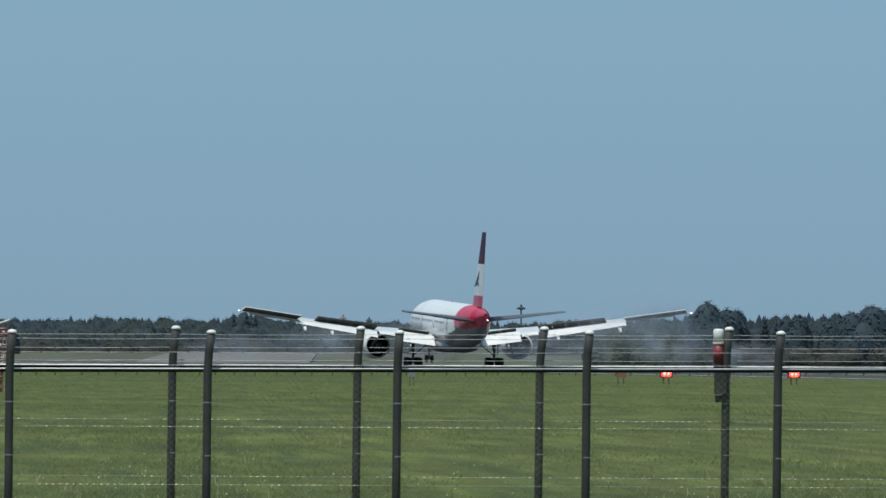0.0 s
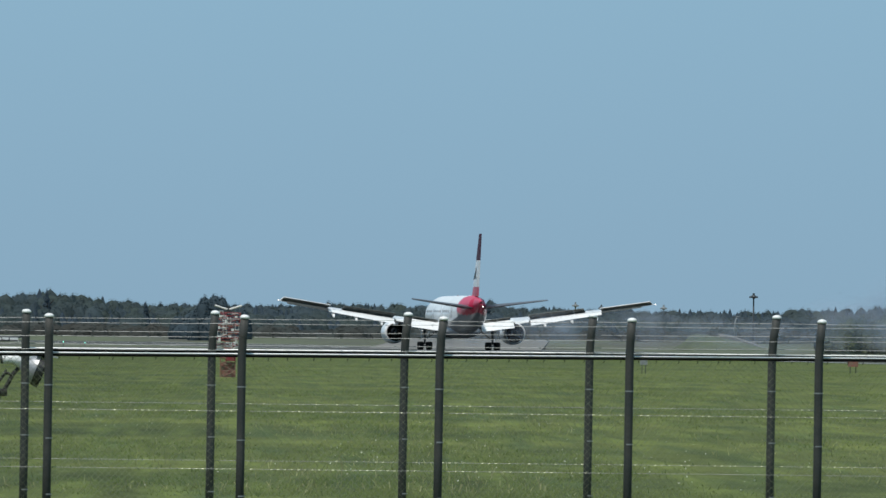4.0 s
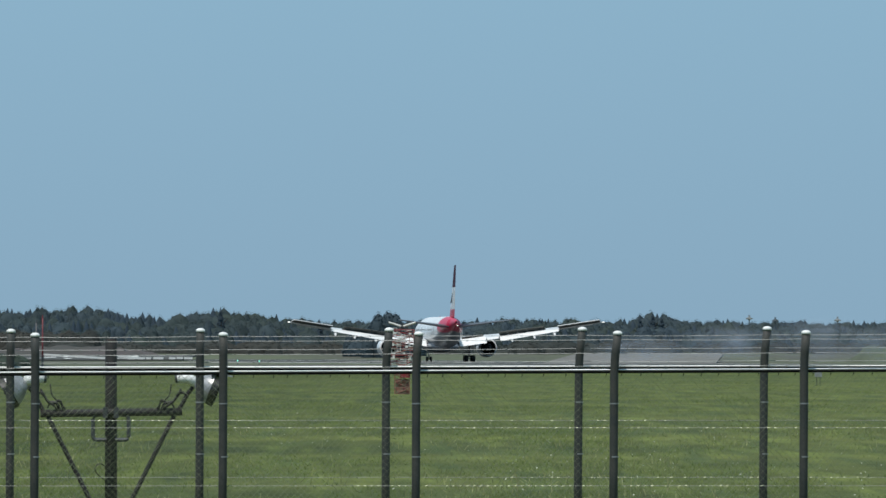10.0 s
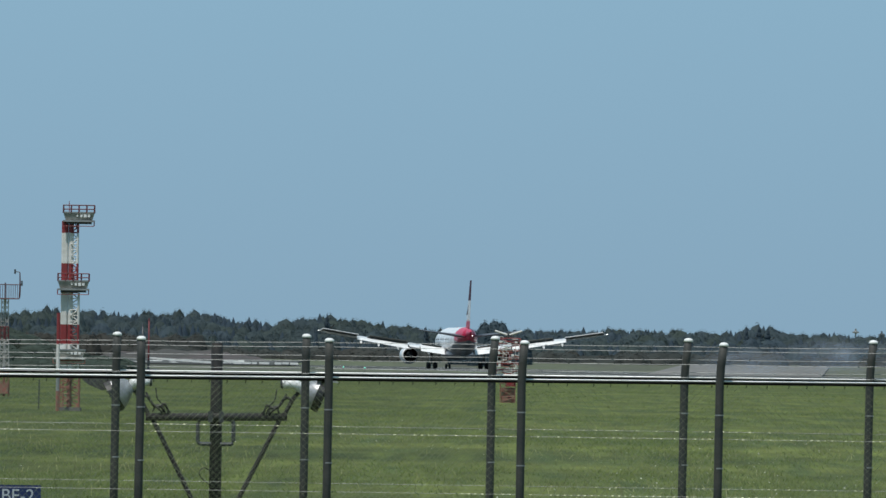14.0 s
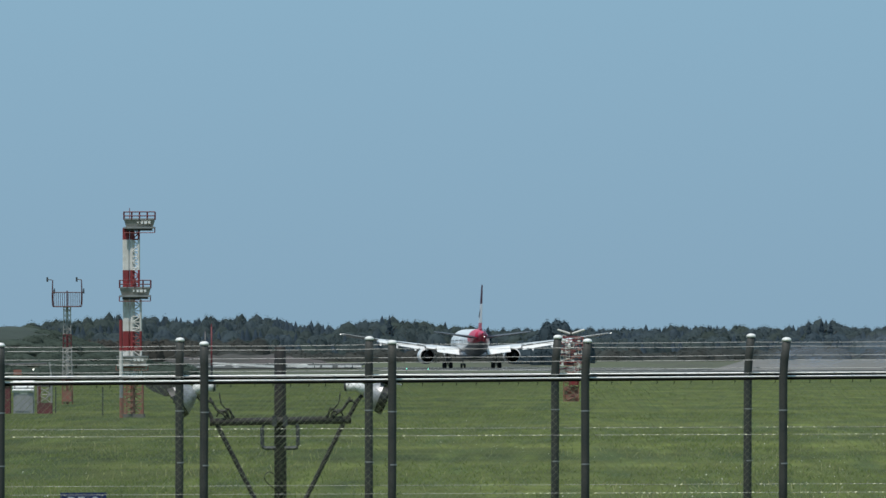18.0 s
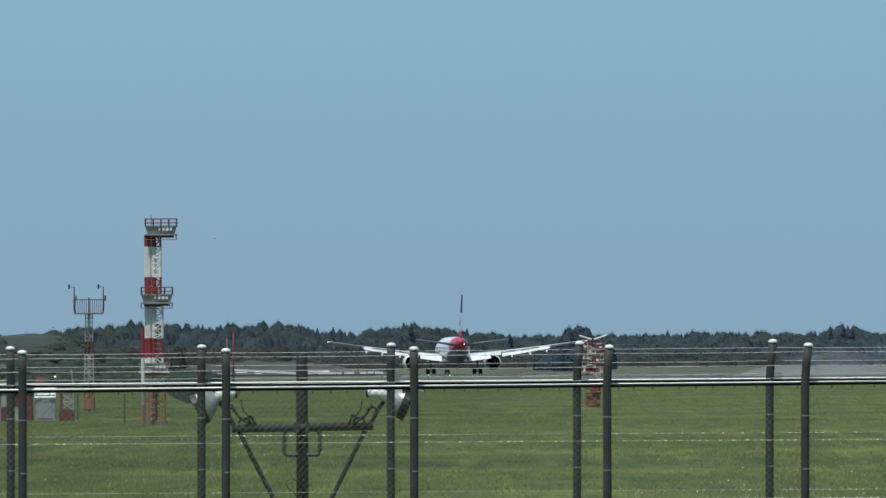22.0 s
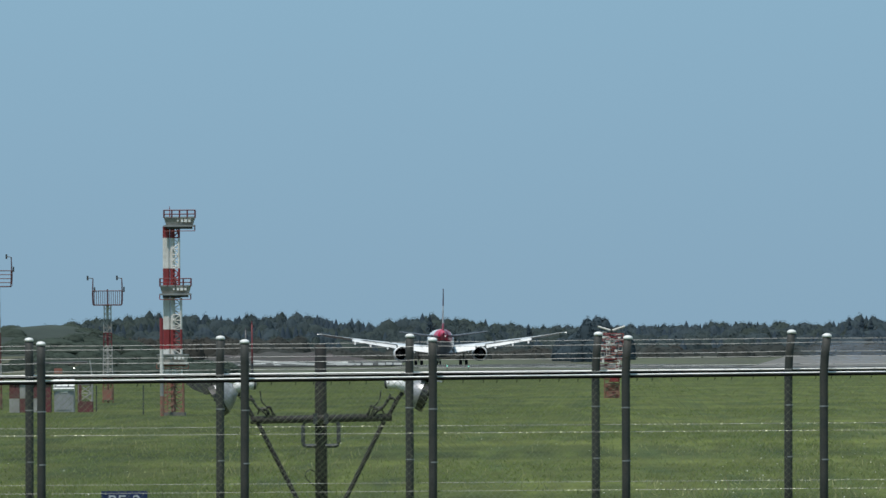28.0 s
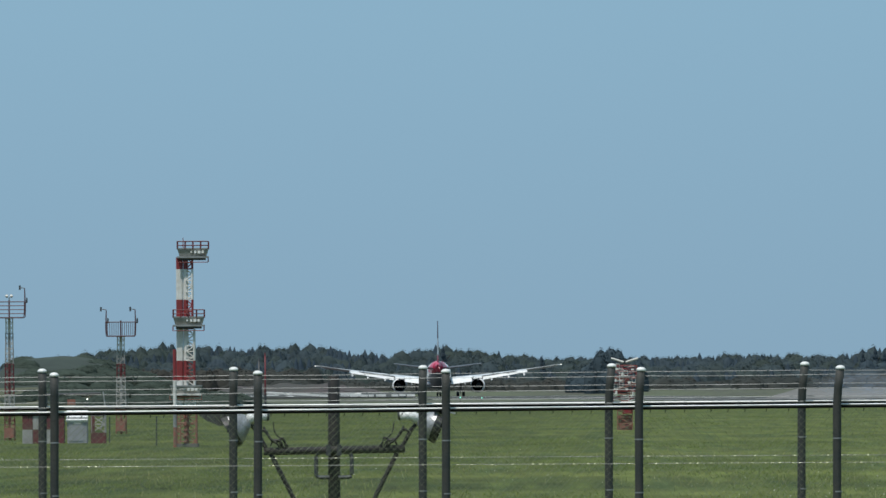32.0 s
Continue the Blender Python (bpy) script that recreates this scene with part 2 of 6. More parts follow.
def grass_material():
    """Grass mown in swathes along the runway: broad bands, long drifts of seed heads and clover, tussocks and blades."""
    m = bpy.data.materials.new("airfield_grass")
    m.use_nodes = True
    n, l = m.node_tree.nodes, m.node_tree.links
    b = n["Principled BSDF"]
    b.inputs["Roughness"].default_value, b.inputs["Specular IOR Level"].default_value = 0.95, 0.1
    co = n.new("ShaderNodeTexCoord")

    def layer(sx, sy, detail, shift=0.0):
        mp, t = n.new("ShaderNodeMapping"), n.new("ShaderNodeTexNoise")
        mp.inputs["Scale"].default_value = (sx, sy, 1)
        mp.inputs["Location"].default_value = (shift, shift, 0)
        t.inputs["Scale"].default_value, t.inputs["Detail"].default_value = 1.0, detail
        l.new(co.outputs["Object"], mp.inputs[0]), l.new(mp.outputs[0], t.inputs[0])
        return t.outputs[0]

    def spread(source, low, high, a, z):
        mr = n.new("ShaderNodeMapRange")
        for k, value in enumerate((low, high, a, z)):
            mr.inputs[k + 1].default_value = value
        l.new(source, mr.inputs[0])
        return mr.outputs[0]

    def mixed(kind, a, z, share):
        mx = n.new("ShaderNodeMix")
        mx.data_type, mx.blend_type = "RGBA", kind
        l.new(a, mx.inputs[6])
        if isinstance(z, tuple):
            mx.inputs[7].default_value = z
        else:
            l.new(z, mx.inputs[7])
        if isinstance(share, float):
            mx.inputs[0].default_value = share
        else:
            l.new(share, mx.inputs[0])
        return mx.outputs[2]
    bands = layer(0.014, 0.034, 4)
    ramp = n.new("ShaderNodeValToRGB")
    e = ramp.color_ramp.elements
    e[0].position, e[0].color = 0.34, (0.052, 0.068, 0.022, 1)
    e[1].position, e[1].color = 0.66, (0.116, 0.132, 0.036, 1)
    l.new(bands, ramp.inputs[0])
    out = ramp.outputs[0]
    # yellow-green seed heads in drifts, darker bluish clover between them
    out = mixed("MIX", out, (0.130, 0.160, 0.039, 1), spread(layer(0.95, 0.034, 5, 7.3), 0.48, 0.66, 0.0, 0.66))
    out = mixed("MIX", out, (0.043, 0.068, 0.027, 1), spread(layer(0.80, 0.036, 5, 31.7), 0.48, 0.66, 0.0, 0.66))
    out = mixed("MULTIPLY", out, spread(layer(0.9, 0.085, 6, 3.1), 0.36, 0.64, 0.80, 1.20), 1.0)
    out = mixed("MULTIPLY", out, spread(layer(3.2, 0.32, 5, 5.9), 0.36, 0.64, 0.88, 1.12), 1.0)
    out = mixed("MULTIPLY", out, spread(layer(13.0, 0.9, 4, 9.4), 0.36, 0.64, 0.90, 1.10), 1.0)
    # rougher, darker sward over the west of the field, with a ragged edge
    xyz, add = n.new("ShaderNodeSeparateXYZ"), n.new("ShaderNodeMath")
    add.operation = "MULTIPLY_ADD"
    add.inputs[1].default_value = 9.0
    l.new(co.outputs["Object"], xyz.inputs[0])
    l.new(bands, add.inputs[0]), l.new(xyz.outputs[0], add.inputs[2])
    out = mixed("MULTIPLY", out, spread(add.outputs[0], -5.0, 5.0, 0.78, 1.0), 1.0)
    l.new(out, b.inputs["Base Color"])
    return m


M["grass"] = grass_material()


# ---- mesh helpers ----
class Geo:
    """Vertices and faces gathered from simple shaped pieces."""

    def __init__(self):
        self.v, self.f = [], []

    def ring(self, c, ax, ay, n):
        s = len(self.v)
        for i in range(n):
            a = 2 * math.pi * i / n
            self.v.append(tuple(Vector(c) + Vector(ax) * math.cos(a) + Vector(ay) * math.sin(a)))
        return s

    def bridge(self, a, b, n):
        for i in range(n):
            j = (i + 1) % n
            self.f.append((a + i, a + j, b + j, b + i))

    def cap(self, a, n, flip=False):
        ids = tuple(range(a, a + n))
        self.f.append(ids[::-1] if flip else ids)

    def tube(self, pts, radii, n=8, caps=True):
        """A round bar through the points; radii is one number or one for each point."""
        pts = [Vector(p) for p in pts]
        if not isinstance(radii, (list, tuple)):
            radii = [radii] * len(pts)
        last = None
        for i, p in enumerate(pts):
            d = (pts[min(i + 1, len(pts) - 1)] - pts[max(i - 1, 0)]).normalized()
            s = Vector((0, 0, 1)) if abs(d.z) < 0.9 else Vector((1, 0, 0))
            ax = d.cross(s).normalized()
            ay = d.cross(ax).normalized()
            r = self.ring(p, ax * radii[i], ay * radii[i], n)
            if last is None:
                if caps:
                    self.cap(r, n, True)
            else:
                self.bridge(last, r, n)
            last = r
        if caps:
            self.cap(last, n)
        return self

    def box(self, c, s, m=None, bevel=0.0):
        """A box with chamfered upright edges."""
        hx, hy, hz = s[0] / 2, s[1] / 2, s[2] / 2
        k = bevel
        if k:
            out = [(hx - k, -hy), (hx, -hy + k), (hx, hy - k), (hx - k, hy), (-hx + k, hy), (-hx, hy - k), (-hx, -hy + k), (-hx + k, -hy)]
        else:
            out = [(hx, -hy), (hx, hy), (-hx, hy), (-hx, -hy)]
        n, a = len(out), len(self.v)
        for z in (-hz, hz):
            for x, y in out:
                p = Vector((x, y, z))
                if m:
                    p = m @ p
                self.v.append(tuple(p + Vector(c)))
        self.cap(a, n, True), self.cap(a + n, n), self.bridge(a, a + n, n)
        return self

    def loft(self, sections, closed=True):
        """Skins equal-length rings of points."""
        n, last = len(sections[0]), None
        for sec in sections:
            a = len(self.v)
            self.v.extend(tuple(p) for p in sec)
            if last is None:
                if closed:
                    self.cap(a, n, True)
            else:
                self.bridge(last, a, n)
            last = a
        if closed:
            self.cap(last, n)
        return self

    def mesh(self, name, smooth=False):
        me = bpy.data.meshes.new(name)
        me.from_pydata(self.v, [], self.f)
        bm = bmesh.new()
        bm.from_mesh(me)
        bmesh.ops.delete(bm, geom=[v for v in bm.verts if not v.link_faces], context="VERTS")
        bmesh.ops.recalc_face_normals(bm, faces=bm.faces)
        bm.to_mesh(me)
        bm.free()
        if smooth:
            me.polygons.foreach_set("use_smooth", [len(p.vertices) <= 4 for p in me.polygons])
        return me


def part(name, geo, mat, parent=None, label="", smooth=False, kind=""):
    """Links a piece as one mesh object under its thing or part."""
    me = geo if isinstance(geo, bpy.types.Mesh) else geo.mesh(name, smooth)
    if not me.materials:
        me.materials.append(M[mat])
    ob = new(name, me)
    ob.parent = parent
    return tagged(ob, label, kind=kind)


def thing(name, m, label, category, group="", kind=""):
    ob = new(name)
    ob.matrix_basis = m
    return tagged(ob, label, category, group, kind)


def sheet(name, verts, faces, mat):
    me = bpy.data.meshes.new(name)
    me.from_pydata([tuple(v) for v in verts], [], faces)
    me.materials.append(M[mat])
    return me

# ---- ground, pavements ----
def make_ground():
    xs = [-2600, -700, -300, -150, -60, 0, 60, 150, 300, 700, 2600]
    ys = [-300, -60, 0, 60, 120, 200, 400, 800, 1600, 2400, 3200, 4900]
    verts = [(x, y, 0.0) for y in ys for x in xs]
    n = len(xs)
    faces = [(j * n + i, j * n + i + 1, (j + 1) * n + i + 1, (j + 1) * n + i) for j in range(len(ys) - 1) for i in range(n - 1)]
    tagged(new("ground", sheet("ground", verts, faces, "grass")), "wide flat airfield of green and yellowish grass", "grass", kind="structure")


RUN_DIR = Vector((-0.0877, 1, 0)).normalized()
RUN_SIDE = Vector((RUN_DIR.y, -RUN_DIR.x, 0))


def centre(d):
    """A point of the runway's centre line at that distance."""
    return Vector((60.3 - 0.0877 * (d - 1420), d, 0))


def slab(name, label, pts, thick, mat, kind="structure", category="pavement"):
    """A paving slab with a real edge: its outline, raised by its thickness."""
    n = len(pts)
    v = [(p[0], p[1], p[2] - thick) for p in pts] + [tuple(p) for p in pts]
    f = [tuple(range(n, 2 * n)), tuple(range(n))[::-1]] + [(i, (i + 1) % n, n + (i + 1) % n, n + i) for i in range(n)]
    return tagged(new(name, sheet(name, v, f, mat)), label, category, kind=kind)


def make_pavements():
    a, b = centre(900), centre(3300)
    z = Vector((0, 0, 0.03))
    s = RUN_SIDE * 30
    runway = slab("runway", "long grey asphalt runway with worn tyre marks", [a - s + z, a + s + z, b + s + z, b - s + z], 0.2, "asphalt", category="runway")
    d = 940
    while d < 3250:                       # centre line dashes
        g = Geo()
        p = centre(d)
        turn = Matrix.Rotation(math.atan2(0.0877, 1), 3, "Z")
        part("centre_line_dash", g.box(p + Vector((0, 0, 0.036)), (0.9, 30, 0.008), turn), "mark", runway)
        d += 50
    for side in (-28.5, 28.5):
        g = Geo()
        p = centre(2100) + RUN_SIDE * side + Vector((0, 0, 0.036))
        part("edge_line", g.box(p, (0.9, 2380, 0.008), turn), "mark", runway)
    # the pale apron that climbs beyond the runway's edge
    slab("apron_east", "pale concrete taxiway rising beside the runway",
         [ground(235, 1800, 0.05), ground(545, 1800, 0.05), ground(560, 2350, 1.6), ground(300, 2350, 1.6)], 0.3, "concrete", category="taxiway")
    slab("apron_west", "grey asphalt taxiway with bright streaks", [ground(-745, 2300, 0.35), ground(-400, 2300, 0.35), ground(-370, 2560, 1.25), ground(-715, 2560, 1.25)], 0.3, "asphalt", category="taxiway")
    rng = random.Random(21)
    for i in range(16):
        u, d = rng.uniform(-735, -445), rng.uniform(2310, 2550)
        w, dep = rng.uniform(1.2, 5), rng.uniform(12, 34)
        p = ground(u, d, 0.35 + (d - 2300) / 260 * 0.9 + 0.012)
        sk = rng.uniform(-3, 3)
        k = 0.9 / 260
        slab("bright_streak", "bright white streak on the taxiway", [p + Vector((-w / 2, -dep / 2, -dep / 2 * k)), p + Vector((w / 2, -dep / 2.4, -dep / 2.4 * k)), p + Vector((w / 2 + sk, dep / 2, dep / 2 * k)), p + Vector((-w / 2 + sk, dep / 2.4, dep / 2.4 * k))], 0.02, "mark", category="marking")


def make_streak_blocks():
    """Low white blocks added for the western taxiway's bright streaks: one row slants away, a broken one runs along its
    near edge.
    """
    rng = random.Random(33)
    spots = [(-640 + 5.2 * i + rng.uniform(-1.5, 1.5), 2505 - 9.6 * i) for i in range(21)]
    spots += [(rng.uniform(-505, -385), 2304 + rng.uniform(0, 22)) for i in range(15)] + [(rng.uniform(-520, -440), 2400 + rng.uniform(-12, 12)) for i in range(5)]
    for u, d in spots:
        z = 0.35 + (d - 2300) / 260 * 0.9
        w = rng.uniform(0.6, 2.0)
        block = thing("streak_block", Matrix.Translation(ground(u, d, z)), "low white block added for the taxiway's bright streaks", "kerb block", "kerb blocks by the taxiway")
        part("block", Geo().box((0, 0, 0.22), (w, 0.4, 0.46), bevel=0.05), "mark", block)
        part("footing", Geo().box((0, 0, -0.04), (w + 0.1, 0.5, 0.1)), "concrete", block)


def make_cut_bank():
    """Brown cut bank below the far woods."""
    g = Geo()
    random.seed(4)
    prev = []
    for i in range(61):
        u = -1500 + i * 55
        h1, h2 = 0.5 + random.random() * 0.2, 0.9 + random.random() * 0.3
        prev.append([ground(u, 2660, 0.0), ground(u, 2700, h1), ground(u, 2760, h2), ground(u, 2830, h2 + 0.6), ground(u, 2950, 0.0)])
    for i, sec in enumerate(prev):
        g.v.extend(tuple(p) for p in sec)
        if i:
            for k in range(4):
                o = (i - 1) * 5 + k
                g.f.append((o, o + 5, o + 6, o + 1))
    tagged(part("earth_bank", g, "brown", None, "low rough bank of olive meadow below the woods"), category="bank", kind="structure")


def make_meadow():
    """The far, drier meadow that lies round the runway, just over the sheet of grass."""
    v = [(-900, 1150, 0.012), (900, 1150, 0.012), (1200, 2700, 0.012), (-1200, 2700, 0.012)]
    tagged(new("ground_meadow", sheet("ground_meadow", v, [(0, 1, 2, 3)], "brown")), "dry olive-brown meadow round the runway", "grass", kind="structure")


def make_earth_strip():
    """Bare reddish ground that climbs to the woods behind the western taxiway."""
    g, rng, n = Geo(), random.Random(14), 25
    for i in range(n):
        u = -760 + i * 14
        fall = math.sin(math.pi * i / (n - 1)) ** 0.5
        g.v += [tuple(ground(u, 2562, 0.0)), tuple(ground(u, 2640, 2.3 * fall * rng.uniform(0.8, 1.2))), tuple(ground(u, 2720, 3.5 * fall * rng.uniform(0.85, 1.15))), tuple(ground(u, 2800, 0.0))]
        if i:
            o = 4 * i
            g.f += [(o - 4 + k, o + k, o + k + 1, o - 3 + k) for k in range(3)]
    tagged(part("earth_slope", g, "earth", None, "bare reddish earth slope below the woods", smooth=True), category="bank", kind="structure")


make_ground()
make_meadow()
make_pavements()
make_streak_blocks()
make_cut_bank()
make_earth_strip()


# ---- trees ----
def leaf_quads(rng, centres, size, tilt=0.9, out=None):
    """Small leaf clumps, a folded pair of triangles at each centre; out: the way that their upper sides face."""
    c = np.asarray(centres)
    n = len(c)
    nrm = rng.normal(size=(n, 3)) if out is None else out + rng.normal(size=(n, 3)) * 0.18
    nrm /= np.linalg.norm(nrm, axis=1)[:, None]
    d1 = np.cross(nrm, rng.normal(size=(n, 3)))
    d1 /= np.linalg.norm(d1, axis=1)[:, None]
    d2 = np.cross(nrm, d1)
    s = (np.asarray(size) * (0.6 + 0.8 * rng.random(n)))[:, None]
    v = np.stack([c - d1 * s, c + d2 * s * tilt, c + d1 * s, c - d2 * s * tilt], 1).reshape(-1, 3)
    v[1::4] += rng.normal(size=(n, 3)) * s * 0.2
    return v, np.arange(4 * n).reshape(n, 4)


def mesh_from(name, v, f, mat):
    me = bpy.data.meshes.new(name)
    v, f = np.asarray(v, dtype=np.float32), np.asarray(f, dtype=np.int32)
    k = f.shape[1]
    me.vertices.add(len(v))
    me.vertices.foreach_set("co", v.ravel())
    me.loops.add(f.size)
    me.loops.foreach_set("vertex_index", f.ravel())
    me.polygons.add(len(f))
    me.polygons.foreach_set("loop_start", np.arange(0, f.size, k, dtype=np.int32))
    me.update(calc_edges=True)
    me.polygons.foreach_set("use_smooth", [True] * len(f))
    me.materials.append(M[mat])
    return me


def conifer_points(rng, base, h, r, n):
    """Clump centres of a ragged cedar: whorls of drooping branches, a pointed leader."""
    t = rng.random(n) ** 0.75
    lay = np.floor(t * 9) / 9 + rng.random(n) * 0.07
    rad = r * (1 - lay) ** 0.8 * (0.35 + 0.65 * rng.random(n)) + 0.15
    a = rng.random(n) * 2 * np.pi
    z = h * (0.12 + 0.83 * lay) - rad * 0.25
    out = np.stack([np.cos(a) * 0.8, np.sin(a) * 0.8, np.full(n, 0.9)], 1)
    return np.stack([base[0] + rad * np.cos(a), base[1] + rad * np.sin(a), base[2] + z], 1), out, (0.12 + 0.88 * (1 - lay)) * 0.34 * r ** 0.5


def lumps(rng, k=7, low=0.9, high=2.6):
    """A smooth bumpy field over directions: sums of waves."""
    w = rng.normal(size=(k, 3))
    w = w / np.linalg.norm(w, axis=1)[:, None] * rng.uniform(low, high, k)[:, None]
    ph, am = rng.random(k) * 6.2832, 1.0 / np.linalg.norm(w, axis=1)
    am = am / am.sum()
    return lambda d: (np.sin(d @ w.T + ph) * am).sum(-1)


def crown(rng, base, h, r, n, rough=0.30, shell=(20, 9), wave=1.0, flat=1.9):
    """A round-headed crown down to the ground: leaf clumps over a bumpy dome, and the dome itself as its dense inside."""
    f = lumps(rng, 7, 0.9 * wave, 2.6 * wave)

    def swell(a, q):
        d = np.stack([np.cos(a) * np.sqrt(np.maximum(0, 1 - q * q)), np.sin(a) * np.sqrt(np.maximum(0, 1 - q * q)), q], -1)
        k = 1 + rough * f(d * 2.2)
        side = r * np.maximum(0, 1 - q ** flat) ** 0.56 * (0.86 + 0.14 * np.minimum(1, q / 0.3))
        return np.stack([base[0] + side * k * np.cos(a), base[1] + side * k * np.sin(a), base[2] + h * q * (1 + 0.45 * rough * f(d * 2.2))], -1), d
    a, q = rng.random(n) * 6.2832, rng.random(n) ** 0.8
    p, d = swell(a, q)
    p = p + rng.normal(size=(n, 3)) * 0.018 * r
    p[:, 2] = np.maximum(p[:, 2], 0.05)
    out = d + np.array([0, 0, 0.6])
    nu, nv = shell
    aa, qq = np.meshgrid(np.arange(nu) * 6.2832 / nu, np.linspace(0, 1, nv + 1) ** 0.7)
    v, _ = swell(aa.ravel(), qq.ravel())
    v = (v - np.asarray(base)) * np.array([0.97, 0.97, 0.975]) + np.asarray(base)
    fc = [(j * nu + i, j * nu + (i + 1) % nu, (j + 1) * nu + (i + 1) % nu, (j + 1) * nu + i) for j in range(nv) for i in range(nu)]
    return p, out / np.linalg.norm(out, axis=1)[:, None], v, np.array(fc)


def core_cone(rng, base, h, r):
    """The dense inside of a conifer: a tapered, ragged cone."""
    n, rings, v = 9, ((0.0, 0.95), (0.14, 1.0), (0.35, 0.80), (0.56, 0.57), (0.76, 0.34), (0.90, 0.16), (1.0, 0.02)), []
    for t, s in rings:
        for i in range(n):
            a = 6.2832 * (i + 0.5 * (len(v) // n % 2)) / n
            q = r * s * (0.88 + 0.24 * rng.random())
            v.append((base[0] + q * math.cos(a), base[1] + q * math.sin(a), base[2] + h * t))
    f = [(j * n + i, j * n + (i + 1) % n, (j + 1) * n + (i + 1) % n, (j + 1) * n + i) for j in range(len(rings) - 1) for i in range(n)]
    return np.array(v), np.array(f)


# rise of the woods' skyline over the horizon by bearing
SKY_U = [-1500, -1130, -1060, -960, -900, -810, -760, -620, -560, -500, -440, -400, -330, -260, -200, -150, -60, 0, 100, 180, 240, 330, 400, 416, 450, 472, 520, 600, 760, 900, 980, 1060, 1130, 1200, 1300, 1400, 1500, 1700, 2000]
SKY_V = [46, 45, 48, 66, 72, 77, 79, 75, 76, 66, 60, 64, 74, 66, 58, 53, 52, 54, 54, 55, 58, 53, 54, 63, 65, 56, 53, 52, 51, 51, 54, 58, 62, 60, 60, 66, 70, 74, 74]


def skyline(u):
    return float(np.interp(u, SKY_U, SKY_V))


# height of the western bank by bearing
WEST_CREST = [(-1160, 0.0), (-1120, 2.8), (-1090, 5.8), (-1068, 6.8), (-1000, 7.0), (-960, 6.7), (-925, 6.0), (-885, 5.0), (-840, 3.7), (-780, 2.3), (-700, 1.0), (-640, 0.0)]


def make_woods():
    rng = np.random.default_rng(11)
    sets = {"conifer": [[], [], 0], "broad": [[], [], 0], "shrub": [[], [], 0], "bush": [[], [], 0]}

    def gather(key, v, f):
        q = sets[key]
        q[0].append(v), q[1].append(f + q[2])
        q[2] += len(v)
    tr = Geo()
    for row, (d, low, step) in enumerate(((3140, 1.0, 8), (3085, 0.92, 9), (3035, 0.80, 10), (2985, 0.66, 11), (2940, 0.50, 12))):
        u = -1560.0
        while u < 2060:
            u += step * (0.6 + 0.8 * rng.random())
            stand = noise.noise((u * 0.011, row * 0.7, 4.0))          # stands of conifers and of broad-leaved trees
            top = skyline(u) * low
            base = ground(u, d + rng.normal() * 12)
            if rng.random() < 0.28 + 0.8 * stand:
                h = d * top * (0.88 + 0.25 * rng.random() ** 1.1) / LENS + EYE
                w = 1.5 + (0.09 + 0.09 * rng.random()) * h + rng.random() * 0.9
                p, o, sz = conifer_points(rng, base, h, w, 280)
                gather("conifer", *leaf_quads(rng, p, sz * 0.8, 0.9, o))
                gather("conifer", *core_cone(rng, base, h * 0.97, w * 0.86))
            else:
                h = d * top * (0.92 + 0.13 * rng.random()) / LENS + EYE
                p, o, v, f = crown(rng, base, h, 2.4 + rng.random() * 3.0, 340, 0.32, wave=1.25)
                gather("broad", *leaf_quads(rng, p, 0.18, 0.9, o))
                gather("broad", v, f)
            tr.tube([base, base + Vector((0, 0, h * 0.8))], [0.28, 0.08], 5)
    for i in range(900):                       # scrub at the woods' foot
        u, d = rng.uniform(-1560, 2060), rng.uniform(2790, 2930)
        h = d * (3 + 15 * rng.random()) / LENS + 2.2
        p, o, v, f = crown(rng, ground(u, d), h, 2.6 + rng.random() * 2.6, 110, 0.34, (14, 6))
        gather("shrub", *leaf_quads(rng, p, 0.30, 0.9, o))
        gather("shrub", v, f)
    for i in range(260):                       # thicket at the feet of the nearer trees
        base = ground(rng.uniform(1040, 1760), rng.uniform(1800, 1990), 0.0)
        p, o, v, f = crown(rng, base, 1.6 + 2.0 * rng.random(), 1.6 + rng.random() * 1.6, 150, 0.34, (14, 6))
        gather("shrub", *leaf_quads(rng, p, 0.18, 0.9, o))
        gather("shrub", v, f)
    us, zs = [q[0] for q in WEST_CREST], [q[1] for q in WEST_CREST]
    i = 0
    while i < 330:                             # bushes in drifts over the western bank and thick along its foot
        u, y = rng.uniform(-1130, -680), 1500 + rng.uniform(-84, 14)
        thick = noise.noise((u * 0.022, y * 0.035, 5)) + (0.35 if u > -960 else 0.0) + (0.5 if y < 1436 else 0.0)
        if thick < 0.25 * rng.random() + 0.02:
            continue
        i += 1
        z = float(np.interp(u, us, zs)) * math.cos((y - 1500) / 88 * math.pi / 2) - (0.45 if y > 1470 else 0.0)
        p, o, v, f = crown(rng, ground(u, y, z - 0.5), 0.8 + 0.8 * rng.random() ** 2, 1.1 + rng.random() * 2.0, 160, 0.34, (14, 6))
        gather("bush", *leaf_quads(rng, p, 0.13, 0.9, o))
        gather("bush", v, f)
    for i in range(170):                       # taller brown scrub behind the western taxiway
        u, d = rng.uniform(-960, -560), rng.uniform(2810, 2900)
        p, o, v, f = crown(rng, ground(u, d), d * (16 + 22 * rng.random()) / LENS + 2.2, 2.6 + rng.random() * 3.0, 130, 0.34, (14, 6))
        gather("shrub", *leaf_quads(rng, p, 0.28, 0.9, o))
        gather("shrub", v, f)
    woods = thing("far_woods", Matrix(), "dark distant mixed wood of pointed cedars and round broad-leaved trees", "woods", kind="stuff")
